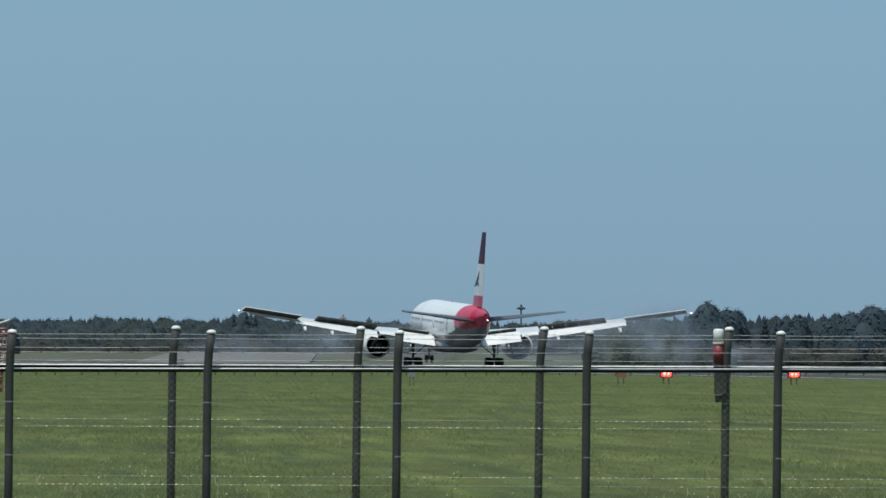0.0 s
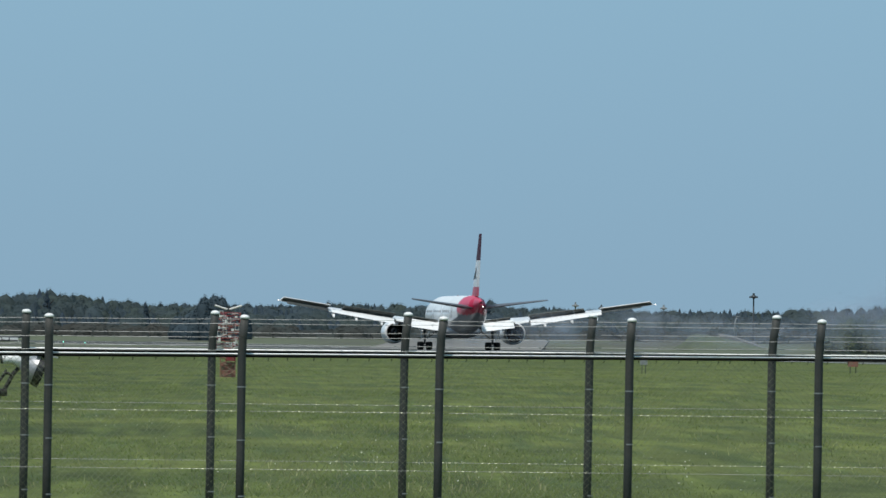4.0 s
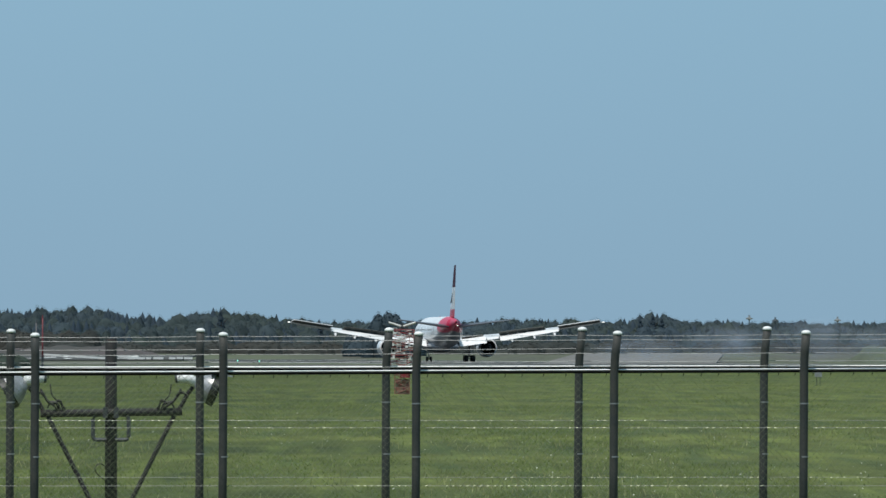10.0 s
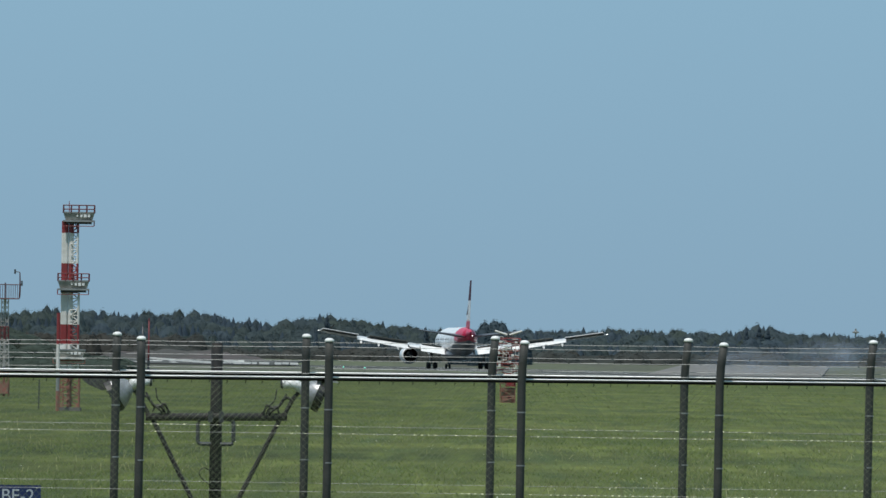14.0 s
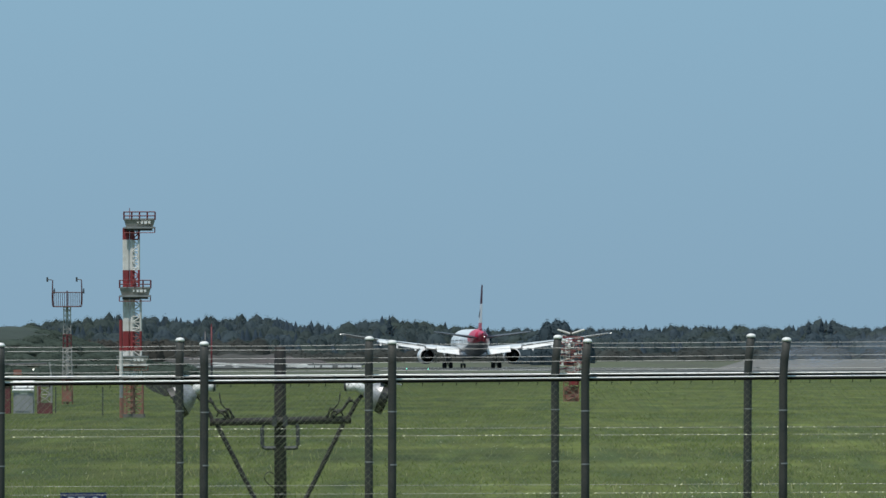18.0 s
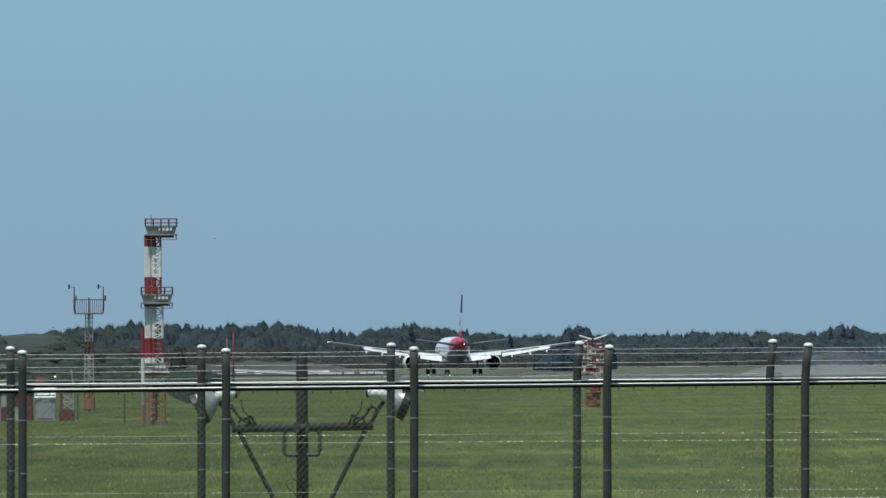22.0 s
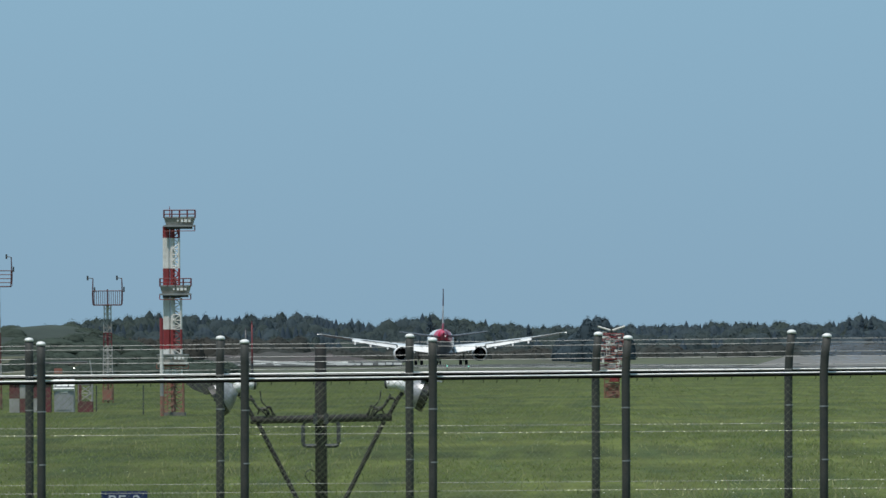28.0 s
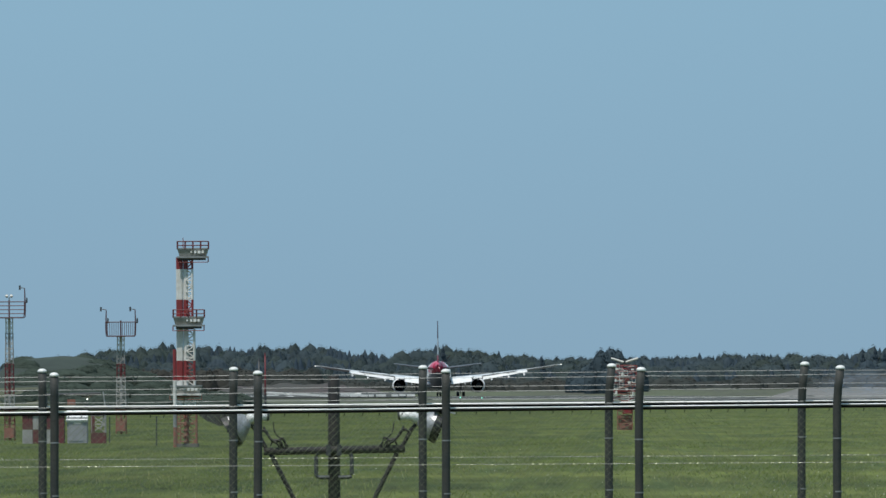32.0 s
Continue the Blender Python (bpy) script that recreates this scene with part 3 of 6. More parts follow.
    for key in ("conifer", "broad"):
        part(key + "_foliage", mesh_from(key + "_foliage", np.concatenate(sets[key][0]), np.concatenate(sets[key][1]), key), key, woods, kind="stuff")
    part("trunks", tr, "bark", woods, kind="stuff")
    tagged(part("scrub", mesh_from("scrub", np.concatenate(sets["shrub"][0]), np.concatenate(sets["shrub"][1]), "shrub"), "shrub", None, "rough scrub, greyed in colour for haze, along the foot of the woods", kind="stuff"), category="shrubs")
    tagged(part("bank_bushes", mesh_from("bank_bushes", np.concatenate(sets["bush"][0]), np.concatenate(sets["bush"][1]), "bush"), "bush", None, "low dark-green bushes on the grassy bank", kind="stuff"), category="shrubs")


def make_tree(u, d, top, wide, seed, label="round dark-green broad-leaved tree", mat="grove", conifer=False, heads=None):
    """One tree: tapered trunk, limbs, crown of many leaf clumps."""
    rng = np.random.default_rng(seed)
    h = d * top / LENS + EYE
    r = d * wide / LENS / 2
    tree = thing("tree", Matrix.Translation(ground(u, d)), label, "tree", "trees before the woods")
    part("trunk", Geo().tube([(0, 0, -0.1), (0.1, 0, h * 0.25), (-0.1, 0.1, h * 0.55), (0, 0, h * 0.85)], [0.04 * h, 0.03 * h, 0.02 * h, 0.006 * h], 8), "bark", tree, smooth=True)
    for i in range(6):
        a = 6.28 * i / 6 + rng.random()
        z = h * (0.28 + 0.06 * i)
        part("limb", Geo().tube([(0, 0, z), (r * 0.35 * math.cos(a), r * 0.35 * math.sin(a), z + h * 0.12), (r * 0.7 * math.cos(a), r * 0.7 * math.sin(a), z + h * 0.2)], [0.014 * h, 0.01 * h, 0.004 * h], 6), "bark", tree)
    if conifer:
        p, o, sz = conifer_points(rng, (0, 0, 0), h, r, 1400)
        v, f = leaf_quads(rng, p, sz, 0.9, o)
        cv, cf = core_cone(rng, (0, 0, 0), h, r * 0.62)
        v, f = np.concatenate([v, cv]), np.concatenate([f, cf + len(v)])
    else:
        vv, ff, n = [], [], 0
        if heads is None:
            m = 1 if rng.random() < 0.5 else -1
            heads = ((-0.40 * m, rng.uniform(0.94, 1.04), 0.68), (0.30 * m, 1.08, 0.72), (0.62 * m, rng.uniform(0.74, 0.90), 0.5), (0.0, 0.82, 1.04))
        for x, tall, broad in heads:             # each rounded head of the crown
            p, o, cv, cf = crown(rng, (x * r, 0, 0), h * tall, r * broad, 300, 0.19, (26, 12), 1.5, 3.3)
            for v, f in (leaf_quads(rng, p, 0.24, 0.9, o), (cv, cf)):
                vv.append(v), ff.append(f + n)
                n += len(v)
        v, f = np.concatenate(vv), np.concatenate(ff)
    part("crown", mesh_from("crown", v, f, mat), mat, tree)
    return tree


make_woods()
make_tree(-36, 2690, 69, 66, 1, "flat-topped dark-green broad-leaved tree standing alone", heads=((-0.48, 0.98, 0.56), (0.02, 1.0, 0.56), (0.46, 0.97, 0.54), (-0.9, 0.70, 0.5), (0.1, 0.68, 1.02)))
for u, d, top, w, sd in ((-84, 2720, 34, 60, 2), (10, 2740, 40, 44, 3), (1265, 1900, 86, 96, 4), (1296, 1930, 72, 60, 5), (1228, 1950, 60, 56, 6), (1402, 1900, 62, 64, 7),
                         (1525, 1850, 80, 104, 8), (1575, 1880, 72, 100, 9), (1474, 1950, 52, 60, 10), (1650, 1860, 78, 110, 11), (1120, 2100, 34, 70, 12), (1060, 2150, 30, 60, 13)):
    make_tree(u, d, top, w, sd)
for u, d, top, w, sd in ((1085, 1790, 34, 50, 31), (1120, 1800, 38, 46, 32), (1160, 1795, 36, 54, 33), (1190, 1810, 30, 40, 34), (1060, 1800, 24, 40, 35)):
    make_tree(u, d, top, w, sd, "pale yellow-green young bushy tree", "young")
for u, d, top, w, sd in ((1352, 1900, 66, 32, 21), (1372, 1960, 60, 26, 22), (-330, 3000, 77, 38, 23), (-155, 3000, 56, 30, 24), (434, 3000, 68, 40, 25), (412, 3010, 62, 36, 26), (450, 3010, 63, 36, 27)):
    make_tree(u, d, top, w, sd, "pointed dark conifer standing above the woods", "conifer", True)


def make_west_bank():
    """A long grassed bank with a level crown that falls away to the east."""
    g, n = Geo(), 90
    us, zs = [q[0] for q in WEST_CREST], [q[1] for q in WEST_CREST]
    for j in range(9):
        fy = math.cos((j - 4) / 4 * math.pi / 2)
        for i in range(n + 1):
            u = us[0] + (us[-1] - us[0]) * i / n
            x = ground(u, 1500).x
            g.v.append((x, 1500 + (j - 4) * 22, (float(np.interp(u, us, zs)) + 0.5 * noise.noise((x * 0.08, j * 0.9, 2))) * fy - 0.02))
    foot = Geo()
    foot.v = list(g.v)
    for j in range(8):
        for i in range(n):
            o = j * (n + 1) + i
            (foot if j == 0 else g).f.append((o, o + 1, o + n + 2, o + n + 1))
    tagged(part("bank_foot", foot, "brown", None, "rough meadow at the foot of the grassy bank", smooth=True), category="bank", kind="structure")
    tagged(part("bank_west", g, "bank", None, "long grassy bank behind the instrument masts", smooth=True), category="bank", kind="structure")


make_west_bank()


def make_east_bank():
    """A grassed embankment that falls away to the east, with a pale kerbed track down its crest and a slim lamp pole."""
    d = 2050.0
    crest = [(796, -20), (808, -4), (818, 9), (835, 8), (862, 3), (895, -4), (925, -11), (955, -20)]
    g, n = Geo(), len(crest)
    for y, k in ((-70, 0.0), (-45, 0.35), (-15, 0.85), (0, 1.0), (25, 0.9), (90, 0.0)):
        for u, v in crest:
            g.v.append((ground(u, d).x, d + y, max(0.0, EYE + d * v / LENS) * k - 0.02))
    for j in range(5):
        for i in range(n - 1):
            o = j * n + i
            g.f.append((o, o + 1, o + n + 1, o + n))
    tagged(part("bank_east", g, "mound", None, "low grassy embankment falling away beside the taxiway", smooth=True), category="bank", kind="structure")
    line = [(862, 10), (885, 7), (905, 1), (925, -6), (945, -14)]
    slab("track", "pale gravel track over the grassy embankment", [Vector((ground(u, d).x, d + 10, EYE + d * v / LENS)) for u, v in line] + [Vector((ground(u, d).x, d + 4, EYE + d * (v - 3.5) / LENS)) for u, v in line[::-1]], 0.5, "concrete", category="track")
    pole = thing("lamp_pole", Matrix.Translation(ground(887, d + 30)), "slim pale lamp pole on the embankment", "pole")
    k = d / LENS
    part("shaft", Geo().tube([(0, 0, -0.1), (0.05, 0, EYE + 30 * k), (0.4, 0, EYE + 41 * k)], [0.16, 0.11, 0.08], 8), "grey", pole, smooth=True)
    part("lamp_head", Geo().box((0.55, 0, EYE + 41 * k), (0.7, 0.3, 0.18), bevel=0.03), "grey", pole)


make_east_bank()

# ---- the two perimeter fences ----
FRONT_D, REAR_D = 109.6, 112.7
FRONT = [(-1705, 0), (-1362, 0), (-1018, 0), (-658, 0), (-325.5, 0), (15.7, 0.026), (366, 0.036), (701.8, 0.020), (1036.6, 0.027), (1375, 0.026), (1718, 0.02), (2060, 0.02)]
REAR = [(-1706, 0), (-1373, 0), (-1039, 0), (-702, 0.008), (-367, 0.008), (-37.5, 0.033), (303.5, 0.036), (631, 0.033), (953.5, 0.046), (1283, 0.032), (1616, 0.03), (1949, 0.03)]


def make_fence(d, posts, top, rail_v, slope, wires, tension, label):
    """Chain-link fence: pipe posts with capped, slightly bent heads, top rail, barbed strands, netting and tension wires."""
    def z_at(v, u):
        return EYE + d * (v + 0.0032 * u) / LENS
    fence = thing("perimeter_fence", Matrix.Translation((0, d, 0)), label, "fence", "perimeter fences")
    x = [d * math.tan(u / LENS) for u, _ in posts]
    zr = [EYE + d * (rail_v + slope * u) / LENS for u, _ in posts]
    random.seed(int(d))
    clamp = None
    for (u, lean), px, z1 in zip(posts, x, zr):
        zt = z_at(top, u)
        w = random.uniform(-0.004, 0.004)
        post = part("post", Geo().tube([(px - 0.012, 0, -0.05), (px - 0.006 + w, 0, z1 * 0.5), (px, 0, z1 - 0.02), (px + lean * 0.35, -0.01, z1 + (zt - z1) * 0.45), (px + lean, -0.03, zt - 0.035)], 0.0445, 14), "post", fence, smooth=True)
        c = Vector((px + lean, -0.03, zt - 0.035))
        cap = Geo()
        rings = [[c + Vector((r * math.cos(a), r * math.sin(a), h)) for a in [6.2832 * i / 14 for i in range(14)]] for r, h in ((0.048, -0.006), (0.05, 0.010), (0.042, 0.024), (0.025, 0.033), (0.006, 0.036))]
        part("post_cap", cap.loft(rings), "cap", post, "white domed cap", smooth=True)
        for h in (1.75, 1.2, 0.62):
            ring = Geo()
            ring.tube([(px, 0, h - 0.007), (px, 0, h + 0.007)], 0.047, 12)
            ring.box((px, 0.052, h), (0.02, 0.03, 0.024))
            part("band_clamp", ring, "wire", post, "thin galvanised band")
    # rail as a pale lit top over a black bar for its shaded underside
    part("top_rail", Geo().tube([(px, 0.062, z + 0.0095) for px, z in zip(x, zr)], 0.0085, 12), "rail", fence, "thin pale galvanised pipe, drawn as the rail's sunlit top", smooth=True)
    part("rail_shade", Geo().tube([(px, 0.050, z - 0.0125) for px, z in zip(x, zr)], 0.0135, 8), "tie", fence, "black bar drawn as the rail's shaded underside")
    for v in wires:                                    # barbed strands, sagging a little between the posts
        g = Geo()
        for i in range(len(x) - 1):
            za, zb = z_at(v, posts[i][0]), z_at(v, posts[i + 1][0])
            sag = random.uniform(0.001, 0.009)
            k = (za - zr[i]) / 0.37
            xa, xb = x[i] + posts[i][1] * k, x[i + 1] + posts[i + 1][1] * k
            pts = [(xa + (xb - xa) * s, 0.05 - 0.02 * k, za + (zb - za) * s - sag * 4 * s * (1 - s)) for s in [j / 6 for j in range(7)]]
            g.tube(pts, 0.0026, 5)
            for j in range(9):
                s = (j + random.random() * 0.6) / 9
                c = Vector((xa + (xb - xa) * s, 0.05 - 0.02 * k, za + (zb - za) * s - sag * 4 * s * (1 - s)))
                for q in (1, -1):
                    g.tube([c + Vector((-0.012, q * 0.008, -0.012 * q)), c + Vector((0.012, -q * 0.008, 0.012 * q))], 0.0013, 4)
        part("barbed_wire", g, "wire", fence)
    for h in tension:
        part("tension_wire", Geo().tube([(px, 0.066, h) for px in x], 0.0018, 5), "wire", fence)
    rings = Geo()                                      # rings that hold the netting to its wires, coloured pale yellow as glints
    for h in tension:
        q = x[0]
        while q < x[-1]:
            q += 0.0707 * random.choice((1, 1, 1, 2, 3))
            if noise.noise((q * 0.35, h * 9, d)) < -0.12 + 0.2 * random.random() + (0.35 if q < -4 else 0.0):
                continue
            rings.tube([(q - 0.011, 0.060, h - 0.001), (q + 0.011, 0.060, h + 0.001)], random.uniform(0.0015, 0.0028), 5)
    part("netting_glint", rings, "glint", fence, "wire rings coloured as bright glints", kind="stuff")
    for i in range(len(x) - 1):                        # netting and its ties, bay by bay
        x0, x1, ztop = x[i], x[i + 1], min(zr[i], zr[i + 1])
        net = Geo()
        step, low = 0.0707, 0.06
        h = ztop - low
        for sgn in (1, -1):
            k0 = int((x0 - h) / step) - 1
            for k in range(k0, int((x1 + h) / step) + 2):
                b = k * step                        # x at the bottom; the wire climbs to b + sgn * h
                lo, hi = (max(b, x0), min(b + h, x1)) if sgn > 0 else (max(b - h, x0), min(b, x1))
                if hi - lo < 0.01:
                    continue
                if sgn > 0:
                    p, q = (lo, low + lo - b), (hi, low + hi - b)
                else:
                    p, q = (lo, low + b - lo), (hi, low + b - hi)
                yy = 0.064 + 0.002 * sgn
                w = 0.00095
                a = len(net.v)
                n = Vector((-(q[1] - p[1]), 0, q[0] - p[0])).normalized() * w
                for e in (p, q):
                    for o in (n, Vector((0, w, 0)), -n, Vector((0, -w, 0))):
                        net.v.append((e[0] + o.x, yy + o.y, e[1] + o.z))
                for j in range(4):
                    net.f.append((a + j, a + (j + 1) % 4, a + 4 + (j + 1) % 4, a + 4 + j))
        me = bpy.data.meshes.new("netting")
        me.from_pydata(net.v, [], net.f)
        me.materials.append(M["mesh"])
        part("netting", me, "mesh", fence, "diamond chain-link netting")
        tie = Geo()
        for j in range(10):
            s = (j + 0.3 + random.random() * 0.4) / 10
            zz = zr[i] + (zr[i + 1] - zr[i]) * s
            xx = x0 + (x1 - x0) * s
            tie.tube([(xx, 0.045, zz - 0.03), (xx + 0.004, 0.042, zz - 0.042), (xx - 0.004, 0.05, zz - 0.056)], 0.005, 5)
        part("tie_wires", tie, "tie", fence, kind="stuff")
    return fence


make_fence(FRONT_D, FRONT, 33.5, -37.6, 0.0042, (18, -6, -29), (1.50, 0.90, 0.30), "chain-link perimeter fence with dark posts and barbed wire")
make_fence(REAR_D, REAR, 40.5, -30.5, 0.0016, (25.5, 2.5, -20), (1.555, 0.95, 0.35), "second chain-link fence with dark white-capped posts")


def curve(pts, n=5):
    """Points of a smooth line through the given ones."""
    p = [Vector(q) for q in pts]
    p = [p[0] * 2 - p[1]] + p + [p[-1] * 2 - p[-2]]
    out = []
    for i in range(1, len(p) - 2):
        for j in range(n):
            t = j / n
            out.append(0.5 * (2 * p[i] + (p[i + 1] - p[i - 1]) * t + (2 * p[i - 1] - 5 * p[i] + 4 * p[i + 1] - p[i + 2]) * t * t + (3 * p[i] - p[i - 1] - 3 * p[i + 1] + p[i + 2]) * t ** 3))
    return out + [p[-2]]


# ---- sign on the rear fence ----
def make_sign():
    d = REAR_D - 0.08
    p = at(-873, -235.5, d)
    sign = thing("direction_sign", Matrix.Translation((p.x, d + 0.06, p.z - 0.16)), "small navy-blue sign with pale letters on the fence", "sign")
    part("plate", Geo().box((0, 0, 0), (0.49, 0.012, 0.32)), "blue", sign)
    txt = bpy.data.curves.new("sign_text", "FONT")
    txt.body, txt.size, txt.align_x, txt.extrude = "BE-2", 0.19, "CENTER", 0.001
    ob = new("sign_text", txt)
    me = bpy.data.meshes.new_from_object(ob)
    bpy.data.objects.remove(ob)
    t = part("lettering", me, "letter", sign, "pale stencilled characters")
    t.matrix_basis = pose(0, -0.009, -0.015, 90, 0, 0)
    for x in (-0.2, 0.2):
        part("bolt", Geo().tube([(x, -0.012, 0.13), (x, 0.03, 0.13)], 0.009, 8), "wire", sign)


make_sign()


# ---- floodlight mast between the fence and the field ----
def make_flood_mast():
    d = 118.0
    k = d / LENS
    base = ground(-524, d)
    mast = thing("floodlight_mast", Matrix.Translation(base), "dark steel mast with a braced cross-arm behind the fence", "mast")
    top = EYE + k * 21
    arm = EYE + k * (-110)
    part("pole", Geo().tube([(0, 0, -0.1), (0, 0, top - 0.01), (0, 0, top)], [0.072, 0.066, 0.06], 14), "mast", mast, smooth=True)
    part("cross_arm", Geo().tube([(-124 * k, -0.09, arm - 0.01), (126 * k, -0.09, arm + 0.01)], 0.045, 10), "mast", mast, smooth=True)
    for s in (-1, 1):
        part("brace", Geo().tube([(s * 112 * k, -0.09, arm - 0.03), (s * 0.07, -0.05, arm - 205 * k)], 0.026, 8), "mast", mast)
        part("clamp", Geo().box((s * 0.06, -0.10, arm), (0.05, 0.12, 0.12)), "lampdark", mast)
        loop = [(8, -3), (26, -4), (30, -7), (31.5, -12), (31.5, -42), (30, -46), (26, -48), (8, -48)]
        part("conduit_loop", Geo().tube([(s * x * k, -0.1, arm + z * k) for x, z in loop], 0.023, 8), "lampdark", mast, "grey conduit loop")
        part("cable", Geo().tube(curve([(s * 92 * k, -0.1, arm + 7 * k), (s * 98 * k, -0.12, arm + 18 * k), (s * 106 * k, -0.12, arm + 19 * k), (s * 112 * k, -0.1, arm + 8 * k)]), 0.010, 6), "cable", mast)
        part("cable", Geo().tube(curve([(s * 80 * k, -0.1, arm + 5 * k), (s * 88 * k, -0.12, arm + 16 * k), (s * 103 * k, -0.13, arm + 30 * k), (s * 107 * k, -0.1, arm + 50 * k)]), 0.008, 6), "cable", mast)
        for q in range(3):                       # slack loops of cable below each lamp
            o = q * 5
            part("cable", Geo().tube(curve([(s * (84 + o) * k, -0.12, arm + 4 * k), (s * (90 + o) * k, -0.14, arm + (22 - o) * k), (s * (104 + o) * k, -0.13, arm + (14 + o) * k), (s * (116 + o * 0.5) * k, -0.12, arm + (26 + o) * k), (s * (124 + o) * k, -0.1, arm + (42 - o) * k)]), 0.013, 6), "cable", mast)
        part("lamp_bracket", Geo().tube([(s * 118 * k, -0.09, arm), (s * 136 * k, -0.09, arm + 34 * k), (s * 146 * k, -0.09, arm + 46 * k)], 0.024, 8), "mast", mast)
    part("hanging_cable", Geo().tube(curve([(-10 * k, -0.07, arm - 120 * k), (-24 * k, -0.1, arm - 108 * k), (-28 * k, -0.1, arm - 98 * k), (-20 * k, -0.09, arm - 90 * k), (-9 * k, -0.07, arm - 95 * k)]), 0.006, 6), "cable", mast)
    for s in (-1, 1):
        lamp = thing("floodlight", Matrix.Translation(base + Vector((s * 161 * k, -0.1, arm + 49 * k))), "aluminium bell-shaped floodlight tilted down on the cross-arm", "floodlight", "floodlights on the mast")
        ax = Vector((-0.84, -0.04, -0.50) if s < 0 else (0.93, -0.05, -0.38)).normalized()
        u = ax.cross(Vector((0, 1, 0))).normalized()
        w = ax.cross(u)
        swell = 1.1 if s < 0 else 1.0

        def ring(t, r, n=20):
            return [ax * t + (u * math.cos(6.2832 * i / n) + w * math.sin(6.2832 * i / n)) * r * swell for i in range(n)]
        part("reflector", Geo().loft([ring(t, r) for t, r in ((-0.07, 0.06), (-0.02, 0.10), (0.03, 0.135), (0.07, 0.158), (0.11, 0.172), (0.13, 0.176))]), "lamp", lamp, "brushed aluminium bowl", smooth=True)
        part("housing", Geo().tube([ax * -0.06, Vector((s * -0.16, 0, 0.075)), Vector((s * -0.28, 0, 0.07))], [0.062, 0.055, 0.05], 12), "cap", lamp, smooth=True)
        part("end_cap", Geo().tube([Vector((s * -0.275, 0, 0.07)), Vector((s * -0.30, 0, 0.068))], [0.053, 0.04], 12), "lampdark", lamp)
        part("lens_rim", Geo().loft([ring(t, r) for t, r in ((0.115, 0.180), (0.190, 0.184), (0.190, 0.178), (0.160, 0.175))], closed=False), "black", lamp, "dark lens hood")
        part("lens", Geo().loft([ring(t, r) for t, r in ((0.166, 0.165), (0.170, 0.15), (0.174, 0.08))]), "lens", lamp, "dark glass")
        for j in range(5):                       # louvre blades before the glass
            o = (j - 2) * 0.062
            half = math.sqrt(max(0.0, 0.176 ** 2 - o * o))
            c = ax * 0.188 + u * o
            part("louvre_blade", Geo().loft([[c + w * q + ax * -0.015 + u * 0.004, c + w * q + ax * 0.015 + u * 0.004, c + w * q + ax * 0.015 - u * 0.004, c + w * q - ax * 0.015 - u * 0.004] for q in (-half, half)]), "black", lamp)
        if s < 0:                                # a long dark bill over one lens, a short bright one over the other
            bill = [[(-0.08, y, 0.165), (-0.24, y * 0.95, 0.150), (-0.47, y * 0.7, 0.125), (-0.48, y * 0.7, 0.085), (-0.40, y * 0.9, 0.030), (-0.26, y, -0.030), (-0.12, y, -0.02)] for y in (-0.12, -0.05, 0.05, 0.12)]
            part("visor", Geo().loft([[Vector(p) for p in sec] for sec in bill]), "post", lamp, "long dark sheet-metal visor")
        else:
            hood = [Vector((0.10, 0, 0.15)), Vector((0.34, 0, 0.10)), Vector((0.34, 0, 0.085)), Vector((0.10, 0, 0.13))]
            part("visor", Geo().loft([[p + Vector((0, y, 0)) for p in hood] for y in (-0.15, 0.15)]), "lamp", lamp, "short sheet-metal visor")


make_flood_mast()


def make_beacon():
    d = REAR_D
    k = d / LENS
    zt = EYE + k * 41
    ob = thing("obstruction_light", Matrix.Translation(ground(1269.5, d)), "white and red beacon clamped to a fence post", "beacon")
    part("lamp_glass", Geo().tube([(0, 0, zt - 25 * k), (0, 0, zt - 3 * k), (0, 0, zt)], [0.058, 0.056, 0.042], 14), "cap", ob, "white translucent beacon", smooth=True)
    part("lamp_ring", Geo().tube([(0, 0, zt - 27 * k), (0, 0, zt - 24 * k)], 0.062, 14), "white", ob)
    part("red_body", Geo().tube([(0, 0, zt - 60 * k), (0, 0, zt - 27 * k)], 0.055, 14), "red", ob, "red cylinder", smooth=True)
    part("collar", Geo().tube([(0, 0, zt - 76 * k), (0, 0, zt - 60 * k)], [0.06, 0.05], 14), "black", ob)
    part("ballast_box", Geo().box((0.02, -0.02, zt - 96 * k), (0.13, 0.12, 40 * k), bevel=0.012), "post", ob, "dark ballast box")
    part("clamp", Geo().box((0.04, 0.0, zt - 124 * k), (0.15, 0.13, 12 * k), bevel=0.02), "black", ob, "black clamp")
    part("bracket", Geo().tube([(0.0, 0, zt - 70 * k), (0.13, 0, zt - 70 * k)], 0.02, 8), "lampdark", ob)


make_beacon()
# ---- instrument masts and cabinets on the field ----
def lattice(g, x0, x1, y0, y1, z0, z1, step, r):
    """Four legs with diagonal bracing."""
    cs = [(x0, y0), (x1, y0), (x1, y1), (x0, y1)]
    for c in cs:
        g.tube([(*c, z0), (*c, z1)], r, 6)
    z, k = z0, 0
    while z < z1 - 1e-6:
        zz = min(z + step, z1)
        for i in range(4):
            a, b = cs[i], cs[(i + 1) % 4]
            if k % 2:
                a, b = b, a
            g.tube([(*a, z), (*b, zz)], r * 0.6, 4)
            g.tube([(*cs[i], zz), (*cs[(i + 1) % 4], zz)], r * 0.6, 4)
        z, k = zz, k + 1
    return g


